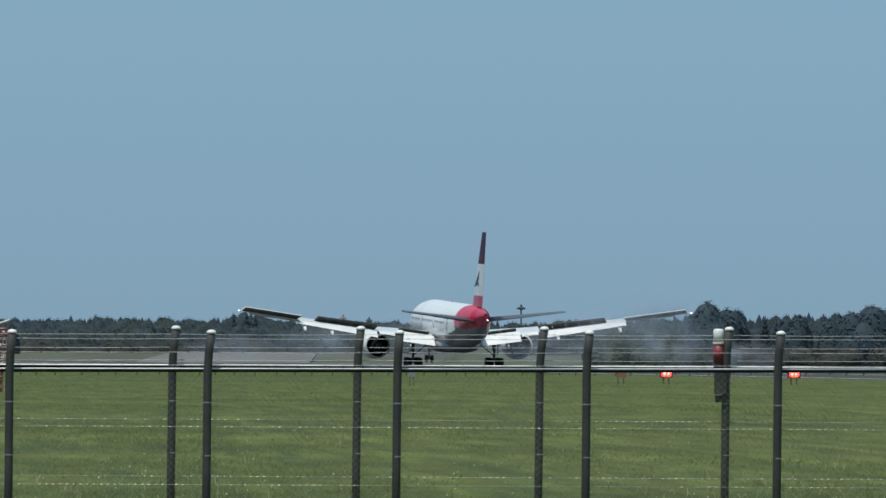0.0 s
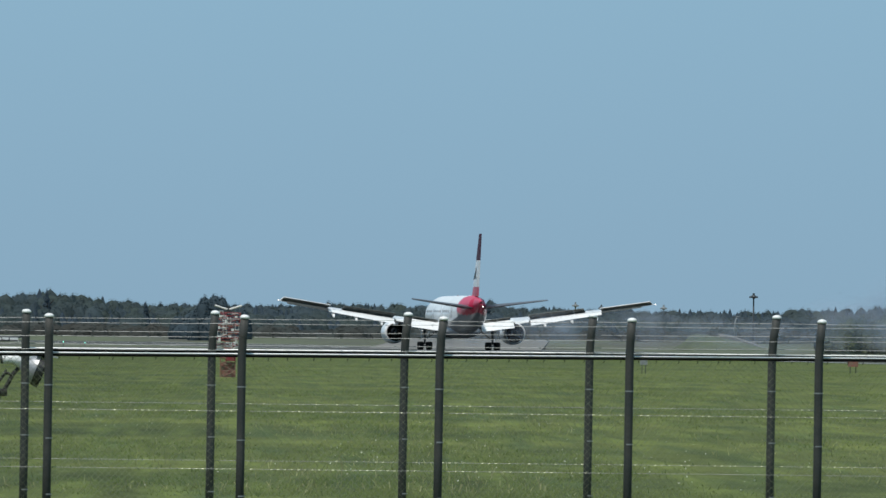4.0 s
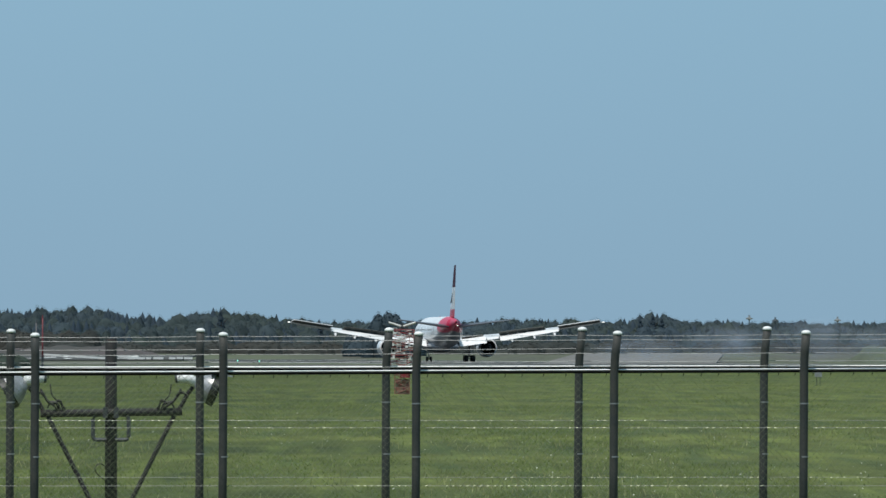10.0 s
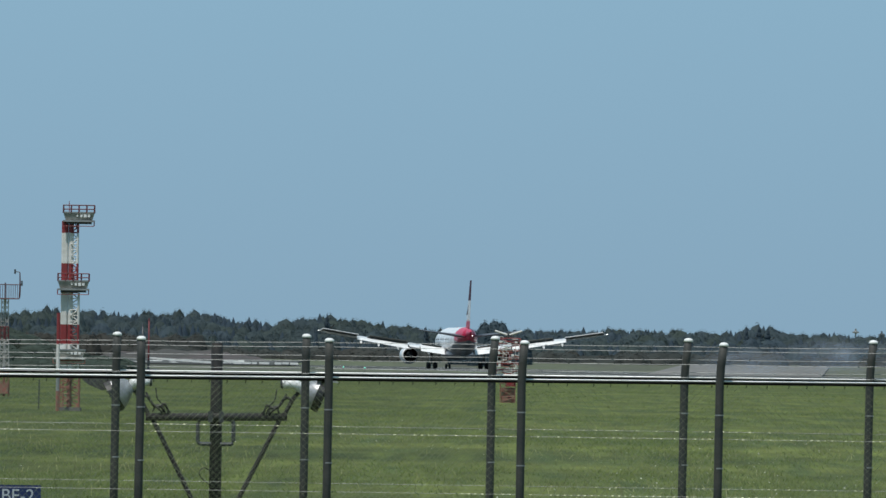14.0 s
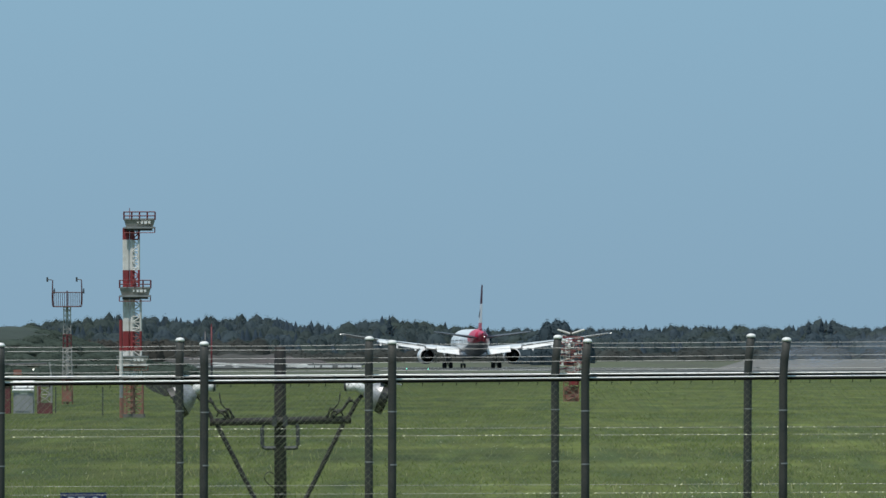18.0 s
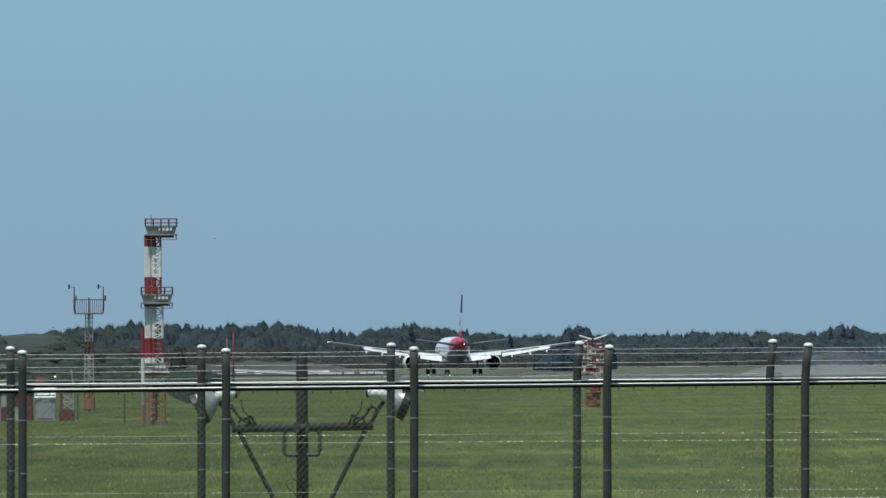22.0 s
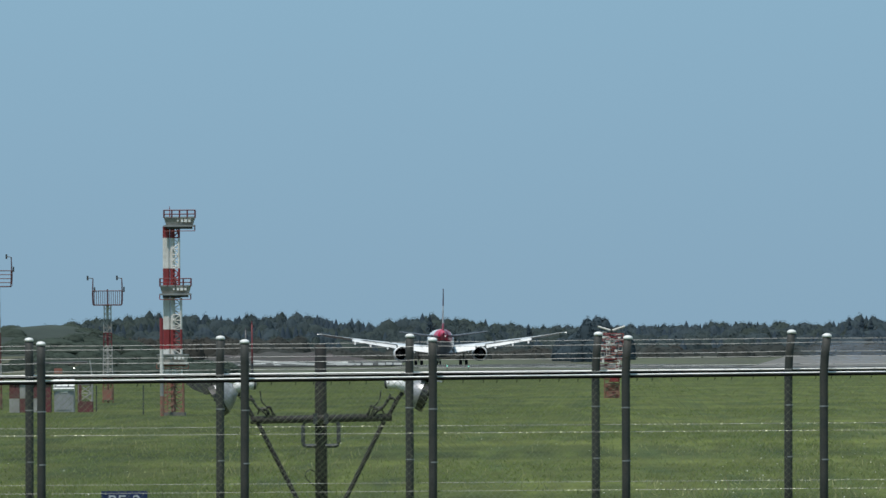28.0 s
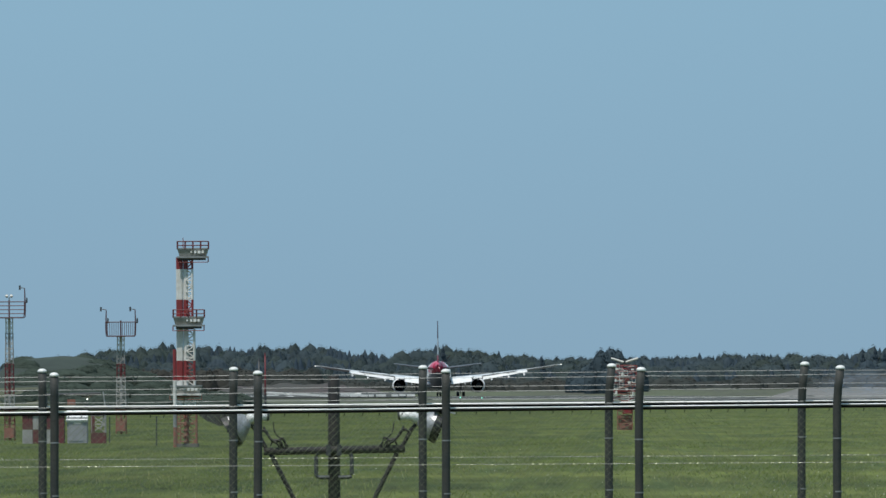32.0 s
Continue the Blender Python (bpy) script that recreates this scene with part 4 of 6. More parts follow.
def railing(g, x0, x1, y0, y1, z, h, r, posts=4):
    """A railing round a platform."""
    for zz in (z + h, z + h * 0.5):
        g.tube([(x0, y0, zz), (x1, y0, zz), (x1, y1, zz), (x0, y1, zz), (x0, y0, zz)], r, 5, caps=False)
    for i in range(posts + 1):
        x = x0 + (x1 - x0) * i / posts
        for y in (y0, y1):
            g.tube([(x, y, z), (x, y, z + h)], r, 5)
    return g


def make_tower():
    d = 419.0
    k = d / LENS                       # one unit of rise at this distance
    tower = thing("lattice_tower", Matrix.Translation(ground(-789, d)), "red and white banded steel tower with railed lamp platforms", "tower")
    H = 365 * k

    def z(row):                        # heights counted down from the railing's top
        return H - row * k
    bands = [(29, 50, "red"), (50, 104, "white"), (104, 126, "red"), (126, 156, "red"), (156, 212, "white"), (212, 247, "red"), (247, 292, "white"), (292, 325, "rust"), (325, 365, "rust")]
    for a, b, m in bands:
        g = Geo()
        wid = 16 + 3.0 * (a > 150) + 3.0 * (a > 290)
        # a stout pipe, a lighter outer leg and close rungs with thin diagonals between them
        g.tube([(4.5 * k, -3 * k, z(b)), (4.5 * k, -3 * k, z(a))], 4.4 * k, 8)
        g.tube([(5 * k, 9 * k, z(b)), (5 * k, 9 * k, z(a))], 2.0 * k, 6)
        for y in (-8 * k, 10 * k):
            g.tube([(wid * k, y, z(b)), (wid * k, y, z(a))], 1.9 * k, 6)
        part("lattice_section", g, m, tower)
        br, row, flip = Geo(), a, 1
        while row < b:
            nxt = min(row + 10, b)
            for y in (-8 * k, 10 * k):
                br.tube([(5 * k, y, z(nxt)), (wid * k, y, z(nxt))], 0.7 * k, 4)
                br.tube([(5 * k, y, z(row if flip else nxt)), (wid * k, y, z(nxt if flip else row))], 0.8 * k, 4)
                if a >= 292:                   # the wider, closely braced foot
                    br.tube([(-16 * k, y, z(nxt)), (5 * k, y, z(nxt))], 0.8 * k, 4)
                    br.tube([(-16 * k, y, z(nxt if flip else row)), (5 * k, y, z(row if flip else nxt))], 0.8 * k, 4)
            br.tube([(wid * k, -8 * k, z(row)), (wid * k, 10 * k, z(nxt))], 0.6 * k, 4)
            row, flip = nxt, 1 - flip
        if a >= 292:
            for y in (-8 * k, 10 * k):
                part("foot_leg", Geo().tube([(-16 * k, y, z(b)), (-16 * k, y, z(a))], 1.6 * k, 6), m, tower)
        part("bracing", br, m, tower)
        if a < 292:
            part("ladder_casing", Geo().box((-6.5 * k, 0, (z(a) + z(b)) / 2), (12 * k, 12 * k, z(a) - z(b)), bevel=2 * k), m, tower)
    part("ladder", Geo().tube([(-12 * k, -8 * k, 0), (-12 * k, -8 * k, H * 0.2)], 1.2 * k, 5).tube([(-6 * k, -8 * k, 0), (-6 * k, -8 * k, H * 0.2)], 1.2 * k, 5), "rust", tower)
    for j, (row, x0, x1) in enumerate(((29, -10, 45), (150, -18, 37), (272, -24, 32))):
        deck = part("platform", Geo().box(((x0 + x1) / 2 * k, -2 * k, z(row)), ((x1 - x0) * k, 34 * k, 3 * k)), "grey" if j < 2 else "white", tower)
        if j < 2:
            part("railing", railing(Geo(), x0 * k, x1 * k, -18 * k, 15 * k, z(row - 14), 14 * k, 0.8 * k), "darkred", tower, "dark-red tube railing")
        xc, hw = (x0 + x1) / 2 * k, (x1 - x0) / 2 * k
        basin = Geo().loft([[Vector((xc - hw * q, y0 * k, zz)), Vector((xc + hw * q, y0 * k, zz)), Vector((xc + hw * q, y1 * k, zz)), Vector((xc - hw * q, y1 * k, zz))] for q, y0, y1, zz in ((0.80, -12, 10, z(row + 3)), (0.98, -17, 14, z(row - 14)))])
        part("lamp_housing", basin, "tray", tower, "dirty buff tapered floodlight tray")
        for q, w, h in ((-0.08, 0.11, 2.6), (0.18, 0.15, 4.2), (0.42, 0.20, 4.8), (0.66, 0.16, 4.2)):       # lamps along the tray's front, their glints painted as white faces
            part("floodlight", Geo().box((xc + q * hw, -17.2 * k, z(row - 9)), (hw * w, 2.4 * k, h * k), bevel=0.5 * k), "cap", tower, "lamp face painted white for its glint")
        part("tray_base", Geo().box((xc, -1 * k, z(row + 4)), (2 * hw * 0.82, 25 * k, 2.4 * k)), "rust" if j == 2 else "lampdark", tower)
        part("tray_rim", Geo().box((xc, -1.5 * k, z(row - 15.2)), (2 * hw, 32 * k, 2.2 * k)), "grey", tower)
        part("under_frame", Geo().tube([(x0 * k, -16 * k, z(row + 9)), (x1 * k, -16 * k, z(row + 9))], 0.7 * k, 5).tube([(x1 * k, -16 * k, z(row + 9)), (x1 * k, -16 * k, z(row))], 1 * k, 5).tube([(x0 * k, -16 * k, z(row + 9)), (x0 * k, -16 * k, z(row))], 1 * k, 5), "red" if j < 2 else "rust", tower)
    part("lightning_rod", Geo().tube([(0, 0, z(29)), (0, 0, z(-6))], [1.2 * k, 0.6 * k], 6), "red", tower)
    part("footing", Geo().box((4 * k, 0, 0.06), (44 * k, 40 * k, 0.16), bevel=0.03), "concrete", tower, "concrete footing")
    mate = thing("marker_pole", Matrix.Translation(ground(-805, d - 1)), "thin red and white banded pole", "pole")
    for a, b, m in ((192, 208, "red"), (208, 248, "red"), (248, 300, "white"), (300, 330, "grey"), (330, 365, "rust")):
        part("pole_band", Geo().tube([(0, 0, z(b)), (0, 0, z(a))], 3.2 * k, 8), m, mate)


def make_anemometer(u, d, rows, wide, label, bands, bars, cups):
    """Wind mast: lattice pole, railed basket and two arms with instruments. rows: base, basket floor, basket top, arm top."""
    k = d / LENS
    base = ground(u, d)
    mast = thing("wind_mast", Matrix.Translation(base), label, "mast", "wind masts")
    z = [EYE + k * r for r in rows]
    n = len(bands)
    for i, m in enumerate(bands):
        a, b = z[1] * i / n, z[1] * (i + 1) / n
        w = (9 - 3.5 * i / n) * k
        part("lattice_section", lattice(Geo(), -w, w, -w, w, a, b, 9 * k, 0.8 * k), m, mast)
        part("inner_tube", Geo().tube([(0, 0, a), (0, 0, b)], 2.2 * k, 8), m, mast)
    hw = wide * k / 2
    part("basket_floor", Geo().box((0, 0, z[1]), (1.9 * hw, 1.3 * hw, 2.0 * k), bevel=2 * k), "maroon", mast)
    for y in (-0.7 * hw, 0.7 * hw):
        hoop = Geo().tube(curve([(-hw, y, z[2]), (-hw * 0.98, y, z[1] + 6 * k), (-hw * 0.86, y, z[1]), (0, y, z[1]), (hw * 0.86, y, z[1]), (hw * 0.98, y, z[1] + 6 * k), (hw, y, z[2])], 4), 0.8 * k, 6)
        part("basket_hoop", hoop, "maroon", mast, "dull maroon tube frame")
        part("basket_rail", Geo().tube([(-hw, y, z[2]), (hw, y, z[2])], 0.8 * k, 6), "maroon", mast)
    part("centre_post", Geo().tube([(0, 0, z[1]), (0, 0, z[2] + 3 * k)], 1.5 * k, 6), "maroon", mast)
    for i in range(1, bars):
        g = Geo()
        if cups:                               # level rails
            zz = z[1] + (z[2] - z[1]) * i / bars
            g.tube([(-hw, -0.7 * hw, zz), (hw, -0.7 * hw, zz)], 0.8 * k, 5)
        else:                                  # upright rods
            xx = -hw + 2 * hw * i / bars
            g.tube([(xx, -0.7 * hw, z[1]), (xx, -0.7 * hw, z[2])], 0.5 * k, 5)
        part("basket_bar", g, "maroon", mast)
    for s in (-1, 1):
        part("arm", Geo().tube([(s * hw, 0, z[1] + 4 * k), (s * hw, 0, z[2] + 6 * k), (s * (hw - 0.5 * k), 0, z[3])], [1.1 * k, 1.3 * k, 1.0 * k], 6), "maroon", mast)
        part("vane_arm", Geo().tube([(s * hw, 0, z[3]), (s * hw - 8 * k, 0, z[3] + 1 * k)], 0.8 * k, 6), "lampdark", mast)
        part("vane", Geo().box((s * hw - 9 * k, 0, z[3] + 1 * k), (3.2 * k, 1.4 * k, 8 * k), bevel=0.4 * k), "lampdark", mast, "dark wind vane")
        part("sensor", Geo().tube([(s * hw + 3 * k, 0, z[2] - 2 * k), (s * hw + 3.4 * k, 0, z[2] + 7 * k)], [1.8 * k, 1.2 * k], 8), "lampdark", mast)
    if cups:
        part("cup_stem", Geo().tube([(0, 0, z[2]), (0, 0, z[2] + 8 * k)], 1.0 * k, 6), "grey", mast)
        for s in (-1, 1):
            part("cup", Geo().tube([(s * 4 * k, -1 * k, z[2] + 7 * k), (s * 4 * k, -1 * k, z[2] + 10 * k), (s * 4 * k, -1 * k, z[2] + 13 * k)], [1.6 * k, 3.2 * k, 1.6 * k], 10), "white", mast, "white instrument dome")
    part("instrument_box", Geo().box((0, -10 * k, 14 * k), (17 * k, 8 * k, 18 * k), bevel=1 * k), "rust", mast, "rusty red instrument box")


def make_boxes():
    d = 450.0
    k = d / LENS
    hut = thing("equipment_hut", Matrix.Translation(ground(-1037, d)), "red and white chequered equipment box on the grass", "equipment box")
    for i in range(4):
        for j in range(2):
            part("panel", Geo().box(((-28 + 18.6 * i) * k, 0, (13 + 25 * j) * k), (18.2 * k, 30 * k, 24.6 * k), bevel=0.6 * k), ("oldred", "oldwhite")[(i + j + 1) % 2 if i < 3 else 0], hut)
    part("roof", Geo().box((0, 0, 52 * k), (80 * k, 34 * k, 3 * k), bevel=1 * k), "grey", hut)
    cab = thing("equipment_cabinet", Matrix.Translation(ground(-977, d)), "pale grey metal cabinet with a bright lid", "cabinet")
    part("body", Geo().box((0, 0, 24 * k), (36 * k, 26 * k, 46 * k), bevel=1.5 * k), "box", cab)
    part("lid", Geo().box((-1 * k, -1 * k, 48.5 * k), (38 * k, 34 * k, 4.5 * k), Matrix.Rotation(radians(30), 3, "X")), "cap", cab, "bright white lid")
    part("door", Geo().box((-2 * k, -13.4 * k, 21 * k), (24 * k, 1 * k, 32 * k)), "box", cab)
    part("name_plate", Geo().box((0, -14.2 * k, 38 * k), (13 * k, 0.8 * k, 6 * k)), "white", cab)
    box2 = thing("equipment_box", Matrix.Translation(ground(-940, d)), "red and white painted equipment frame", "equipment box")
    part("lower_box", Geo().box((0, 0, 10 * k), (27 * k, 20 * k, 19 * k), bevel=1 * k), "oldred", box2)
    part("frame", lattice(Geo(), -12 * k, 12 * k, -9 * k, 9 * k, 19 * k, 50 * k, 15 * k, 1.6 * k), "oldwhite", box2)
    part("side_panel", Geo().box((-10 * k, -9.5 * k, 34 * k), (7 * k, 1.5 * k, 30 * k)), "oldred", box2)
    for u, dd, h in ((-921, 455, 46), (-838, 430, 52)):
        kk = dd / LENS
        rod = thing("marker_stake", Matrix.Translation(ground(u, dd)), "thin dark stake in the grass", "stake", "stakes")
        part("stake", Geo().tube([(0, 0, -0.05), (0.01, 0, h * kk)], 1.3 * kk, 6), "lampdark", rod)
    # barrier boom behind the cabinets
    d = 620.0
    k = d / LENS
    boom = thing("barrier_boom", Matrix.Translation(ground(-972, d)), "long dark horizontal boom on a slanting strut", "barrier")
    z = EYE + k * (-8)
    part("beam", Geo().tube([(-70 * k, 0, z - 1 * k), (36 * k, 0, z + 1 * k)], 2.0 * k, 8), "lampdark", boom)
    part("strut", Geo().tube([(36 * k, 0, 0), (45 * k, 0, z * 0.5), (40 * k, 0, z + 4 * k)], 1.6 * k, 6), "grey", boom)
    part("counterweight", Geo().box((-16 * k, 0, z - 14 * k), (14 * k, 9 * k, 9 * k)), "rust", boom)
    part("post", Geo().tube([(-60 * k, 0, -0.1), (-60 * k, 0, z)], 1.8 * k, 6), "lampdark", boom)
    # poles by the taxiway
    d = 760.0
    k = d / LENS
    for u, top, m, r, lab in ((-645, 58, "darkred", 1.6, "tall dark-red pole"), (-656, 49, "lampdark", 2.0, "tall dark pole")):
        pole = thing("marker_pole", Matrix.Translation(ground(u, d)), lab + " beside the taxiway", "pole")
        h = EYE + k * top
        part("shaft", Geo().tube([(0, 0, -0.1), (0, 0, h * 0.55), (0, 0, h)], [r * k * 1.2, r * k, r * k * 0.9], 8), m, pole, smooth=True)
        part("base_band", Geo().tube([(0, 0, 0), (0, 0, h * 0.4)], r * k * 1.35, 8), "lampdark", pole)
        part("top_lamp", Geo().tube([(0, 0, h), (0, 0, h + 5 * k)], [r * k, r * k * 0.5], 8), m, pole)


def make_antenna():
    """Glide-path style aerial frame: a red lattice with white cross bars and two raised arms."""
    d = 557.0
    k = d / LENS
    aer = thing("aerial_frame", Matrix.Translation(ground(-9, d)), "red and white lattice aerial with raised white arms", "aerial")
    H = 122 * k
    for i, (a, b, m) in enumerate(((0, 24, "rust"), (24, 46, "rust"), (46, 70, "red"), (70, 92, "rust"), (92, 114, "red"))):
        w = (13 if i < 2 else 21) * k
        part("lattice_section", lattice(Geo(), -w, w, -12 * k, 12 * k, a * k, b * k, 11 * k, 1.0 * k), m, aer)
    rng = random.Random(5)
    for i in range(26):
        zz = (36 + i * 3.2) * k
        part("cross_bar", Geo().box((rng.uniform(-9, 9) * k, rng.uniform(-15, 10) * k, zz), (rng.uniform(12, 30) * k, 1.6 * k, 1.3 * k)), ("white", "rust", "white", "red")[i % 4], aer)
    for i in range(16):
        x, zz = rng.uniform(-22, 16) * k, (48 + i * 4) * k
        g = Geo().tube([(x, -15 * k, zz), (x + 6 * k, -15 * k, zz), (x + 6 * k, -15 * k, zz + 9 * k), (x, -15 * k, zz + 9 * k), (x, -15 * k, zz)], 0.7 * k, 5, caps=False)
        part("aerial_element", g, ("white", "white", "red")[i % 3], aer)
    for s in (-1, 1):
        part("arm", Geo().tube([(s * 2 * k, -4 * k, H - 2 * k), (s * 24 * k, -4 * k, H + 5 * k)], [2.0 * k, 1.8 * k], 8), "white", aer, "white raised arm")
        part("side_rail", Geo().tube([(s * 22 * k, -13 * k, 48 * k), (s * 22 * k, -13 * k, 114 * k)], 0.8 * k, 6), "rust", aer)
    part("base_housing", Geo().box((1 * k, 0, 13 * k), (25 * k, 18 * k, 27 * k), bevel=1 * k), "rust", aer, "rusty red equipment housing")
    for x, zz, w, h in ((-7, 20, 5, 8), (4, 9, 7, 6), (9, 21, 4, 5)):
        part("housing_panel", Geo().box((x * k, -9.6 * k, zz * k), (w * k, 1.0 * k, h * k)), "maroon", aer)
    part("head", Geo().box((0, 0, H - 1 * k), (9 * k, 9 * k, 8 * k), bevel=1 * k), "lampdark", aer)
    part("cabinet", Geo().box((5 * k, -8 * k, 38 * k), (18 * k, 14 * k, 18 * k), bevel=1 * k), "red", aer)
    for x, zz, w, h in ((-15, 66, 4, 6), (8, 84, 5, 4), (-4, 98, 4, 5), (14, 64, 3, 7), (-14, 108, 6, 3), (14, 107, 5, 3), (-16, 88, 3, 5), (3, 72, 5, 3)):
        part("junction_box", Geo().box((x * k, -16 * k, zz * k), (w * k, 4 * k, h * k), bevel=0.5 * k), "white", aer)


def make_papi():
    d = 747.0
    k = d / LENS
    for u in (1177, 1403, 1629):
        unit = thing("runway_light_unit", Matrix.Translation(ground(u, d)), "low light unit with a lit red lens facing the approach", "runway light", "row of red approach lights")
        for s in (-1, 1):
            part("leg", Geo().tube([(s * 5 * k, 0, -0.05), (s * 5 * k, 0, 13 * k)], 1.0 * k, 6), "lampdark", unit)
        part("housing", Geo().box((0, 0, 19 * k), (23 * k, 22 * k, 14 * k), bevel=1.5 * k), "red", unit)
        for s in (-1, 1):
            c = Vector((s * 3.4 * k, -11.5 * k, 19 * k))
            part("lens", Geo().tube([c, c + Vector((0, -1.2 * k, 0))], [5.4 * k, 5.0 * k], 12), "redlight", unit, "glowing red lens")
            part("bulb", Geo().tube([c + Vector((0, -1.2 * k, 0)), c + Vector((0, -1.9 * k, 0))], [1.5 * k, 1.0 * k], 10), "redcore", unit, "white-hot centre of the lens")
    box = thing("runway_light_box", Matrix.Translation(ground(1097, d)), "small unlit dark-red box on short legs", "equipment box")
    for s in (-1, 1):
        part("leg", Geo().tube([(s * 5 * k, 0, -0.05), (s * 5 * k, 0, 12 * k)], 1.0 * k, 6), "lampdark", box)
    part("housing", Geo().box((0, 0, 17 * k), (18 * k, 16 * k, 11 * k), bevel=1.5 * k), "rust", box)
    d = 690.0
    k = d / LENS
    sign = thing("distance_marker", Matrix.Translation(ground(727, d)), "small pale plate on two thin stakes", "marker")
    for s in (-1, 1):
        part("stake", Geo().tube([(s * 3 * k, 0, -0.05), (s * 3 * k, 0, 20 * k)], 0.8 * k, 6), "lampdark", sign)
    part("plate", Geo().box((0, -1 * k, 20 * k), (13 * k, 1.2 * k, 9 * k)), "grey", sign)
    for u, v, d, m in ((-960, -17, 1250, "whitelight"), (-262, -19, 1500, "greenlight"), (-300, -18, 1600, "greenlight")):
        k = d / LENS
        p = at(u, v, d)
        lamp = thing("taxiway_light", Matrix.Translation((p.x, p.y, 0)), "small lit taxiway light on a short stem", "taxiway light")
        part("stem", Geo().tube([(0, 0, -0.05), (0, 0, p.z)], 0.6 * k, 6), "lampdark", lamp)
        part("glass", Geo().tube([(0, 0, p.z - 1.2 * k), (0, 0, p.z + 1.0 * k)], [1.1 * k, 0.7 * k], 8), m, lamp, "lit lens")


def make_light_towers():
    for u, v, d, tone in ((920, 81, 2500, "lampdark"), (1191, 74, 2600, "lampdark"), (605, 62, 3230, "grey"), (651, 58, 3230, "strut"), (761, 59, 3230, "grey")):
        k = d / LENS
        h = EYE + k * v
        tw = thing("lighting_mast", Matrix.Translation(ground(u, d)), "tall slim apron lighting mast with a ring of lamps", "mast", "apron lighting masts")
        part("shaft", Geo().tube([(0, 0, -0.2), (0, 0, h)], [0.30, 0.16], 8), tone, tw, smooth=True)
        part("lamp_ring", Geo().tube([(0, 0, h - 9 * k), (0, 0, h - 6 * k), (0, 0, h - 3 * k)], [0.2, 0.75, 0.55], 10), tone, tw)
        for i in range(6):
            a = i * 1.047
            part("floodlight", Geo().box((0.8 * math.cos(a), 0.8 * math.sin(a), h - 6 * k), (0.45, 0.45, 0.4), bevel=0.05), tone, tw)
        part("crown", Geo().box((0, 0, h - 1 * k), (0.5, 0.5, 0.5), bevel=0.1), tone, tw)


make_tower()
make_anemometer(-900, 546, (-79, 94, 119, 141), 52, "red and white wind mast with a railed basket", ("rust", "rust", "oldwhite", "oldwhite", "darkred", "oldwhite", "white"), 14, False)
make_anemometer(-1097, 480, (-90, 128, 156, 180), 56, "taller red and white wind mast with a basket", ("rust", "darkred", "oldwhite", "darkred", "darkred", "oldwhite", "oldwhite", "white"), 4, True)
make_boxes()
make_antenna()
make_papi()
make_light_towers()
# ---- the aircraft: nose towards +y, its main wheels round the origin ----
def foil(x, le, te, z, thick, n=7, tilt=0.0):
    """One chordwise section: upper then lower line of a thin wing, closed at its trailing edge."""
    c = le - te
    up, lo = [], []
    for i in range(n + 1):
        s = i / n
        t = thick * c * (2.97 * math.sqrt(s) - 1.26 * s - 3.516 * s * s + 2.843 * s ** 3 - 1.015 * s ** 4) if s else 0.0
        y = le - c * s
        dz = math.tan(tilt) * (le - y)
        up.append(Vector((x, y, z + t * 0.62 - dz)))
        lo.append(Vector((x, y, z - t * 0.38 - dz)))
    return up + lo[:0:-1]


WING = [(2.6, 10.2, -3.2, 3.75, 0.125), (6.0, 7.7, -3.7, 4.20, 0.12), (10.0, 4.8, -4.3, 4.75, 0.112), (16.0, 0.6, -6.4, 5.60, 0.105), (22.0, -3.6, -8.7, 6.45, 0.10), (27.0, -7.1, -10.5, 7.2, 0.10), (29.6, -9.0, -11.5, 7.6, 0.095), (30.4, -10.3, -11.9, 7.72, 0.08)]


def wing_at(x):
    xs = [w[0] for w in WING]
    return [float(np.interp(x, xs, [w[i] for w in WING])) for i in (1, 2, 3)]


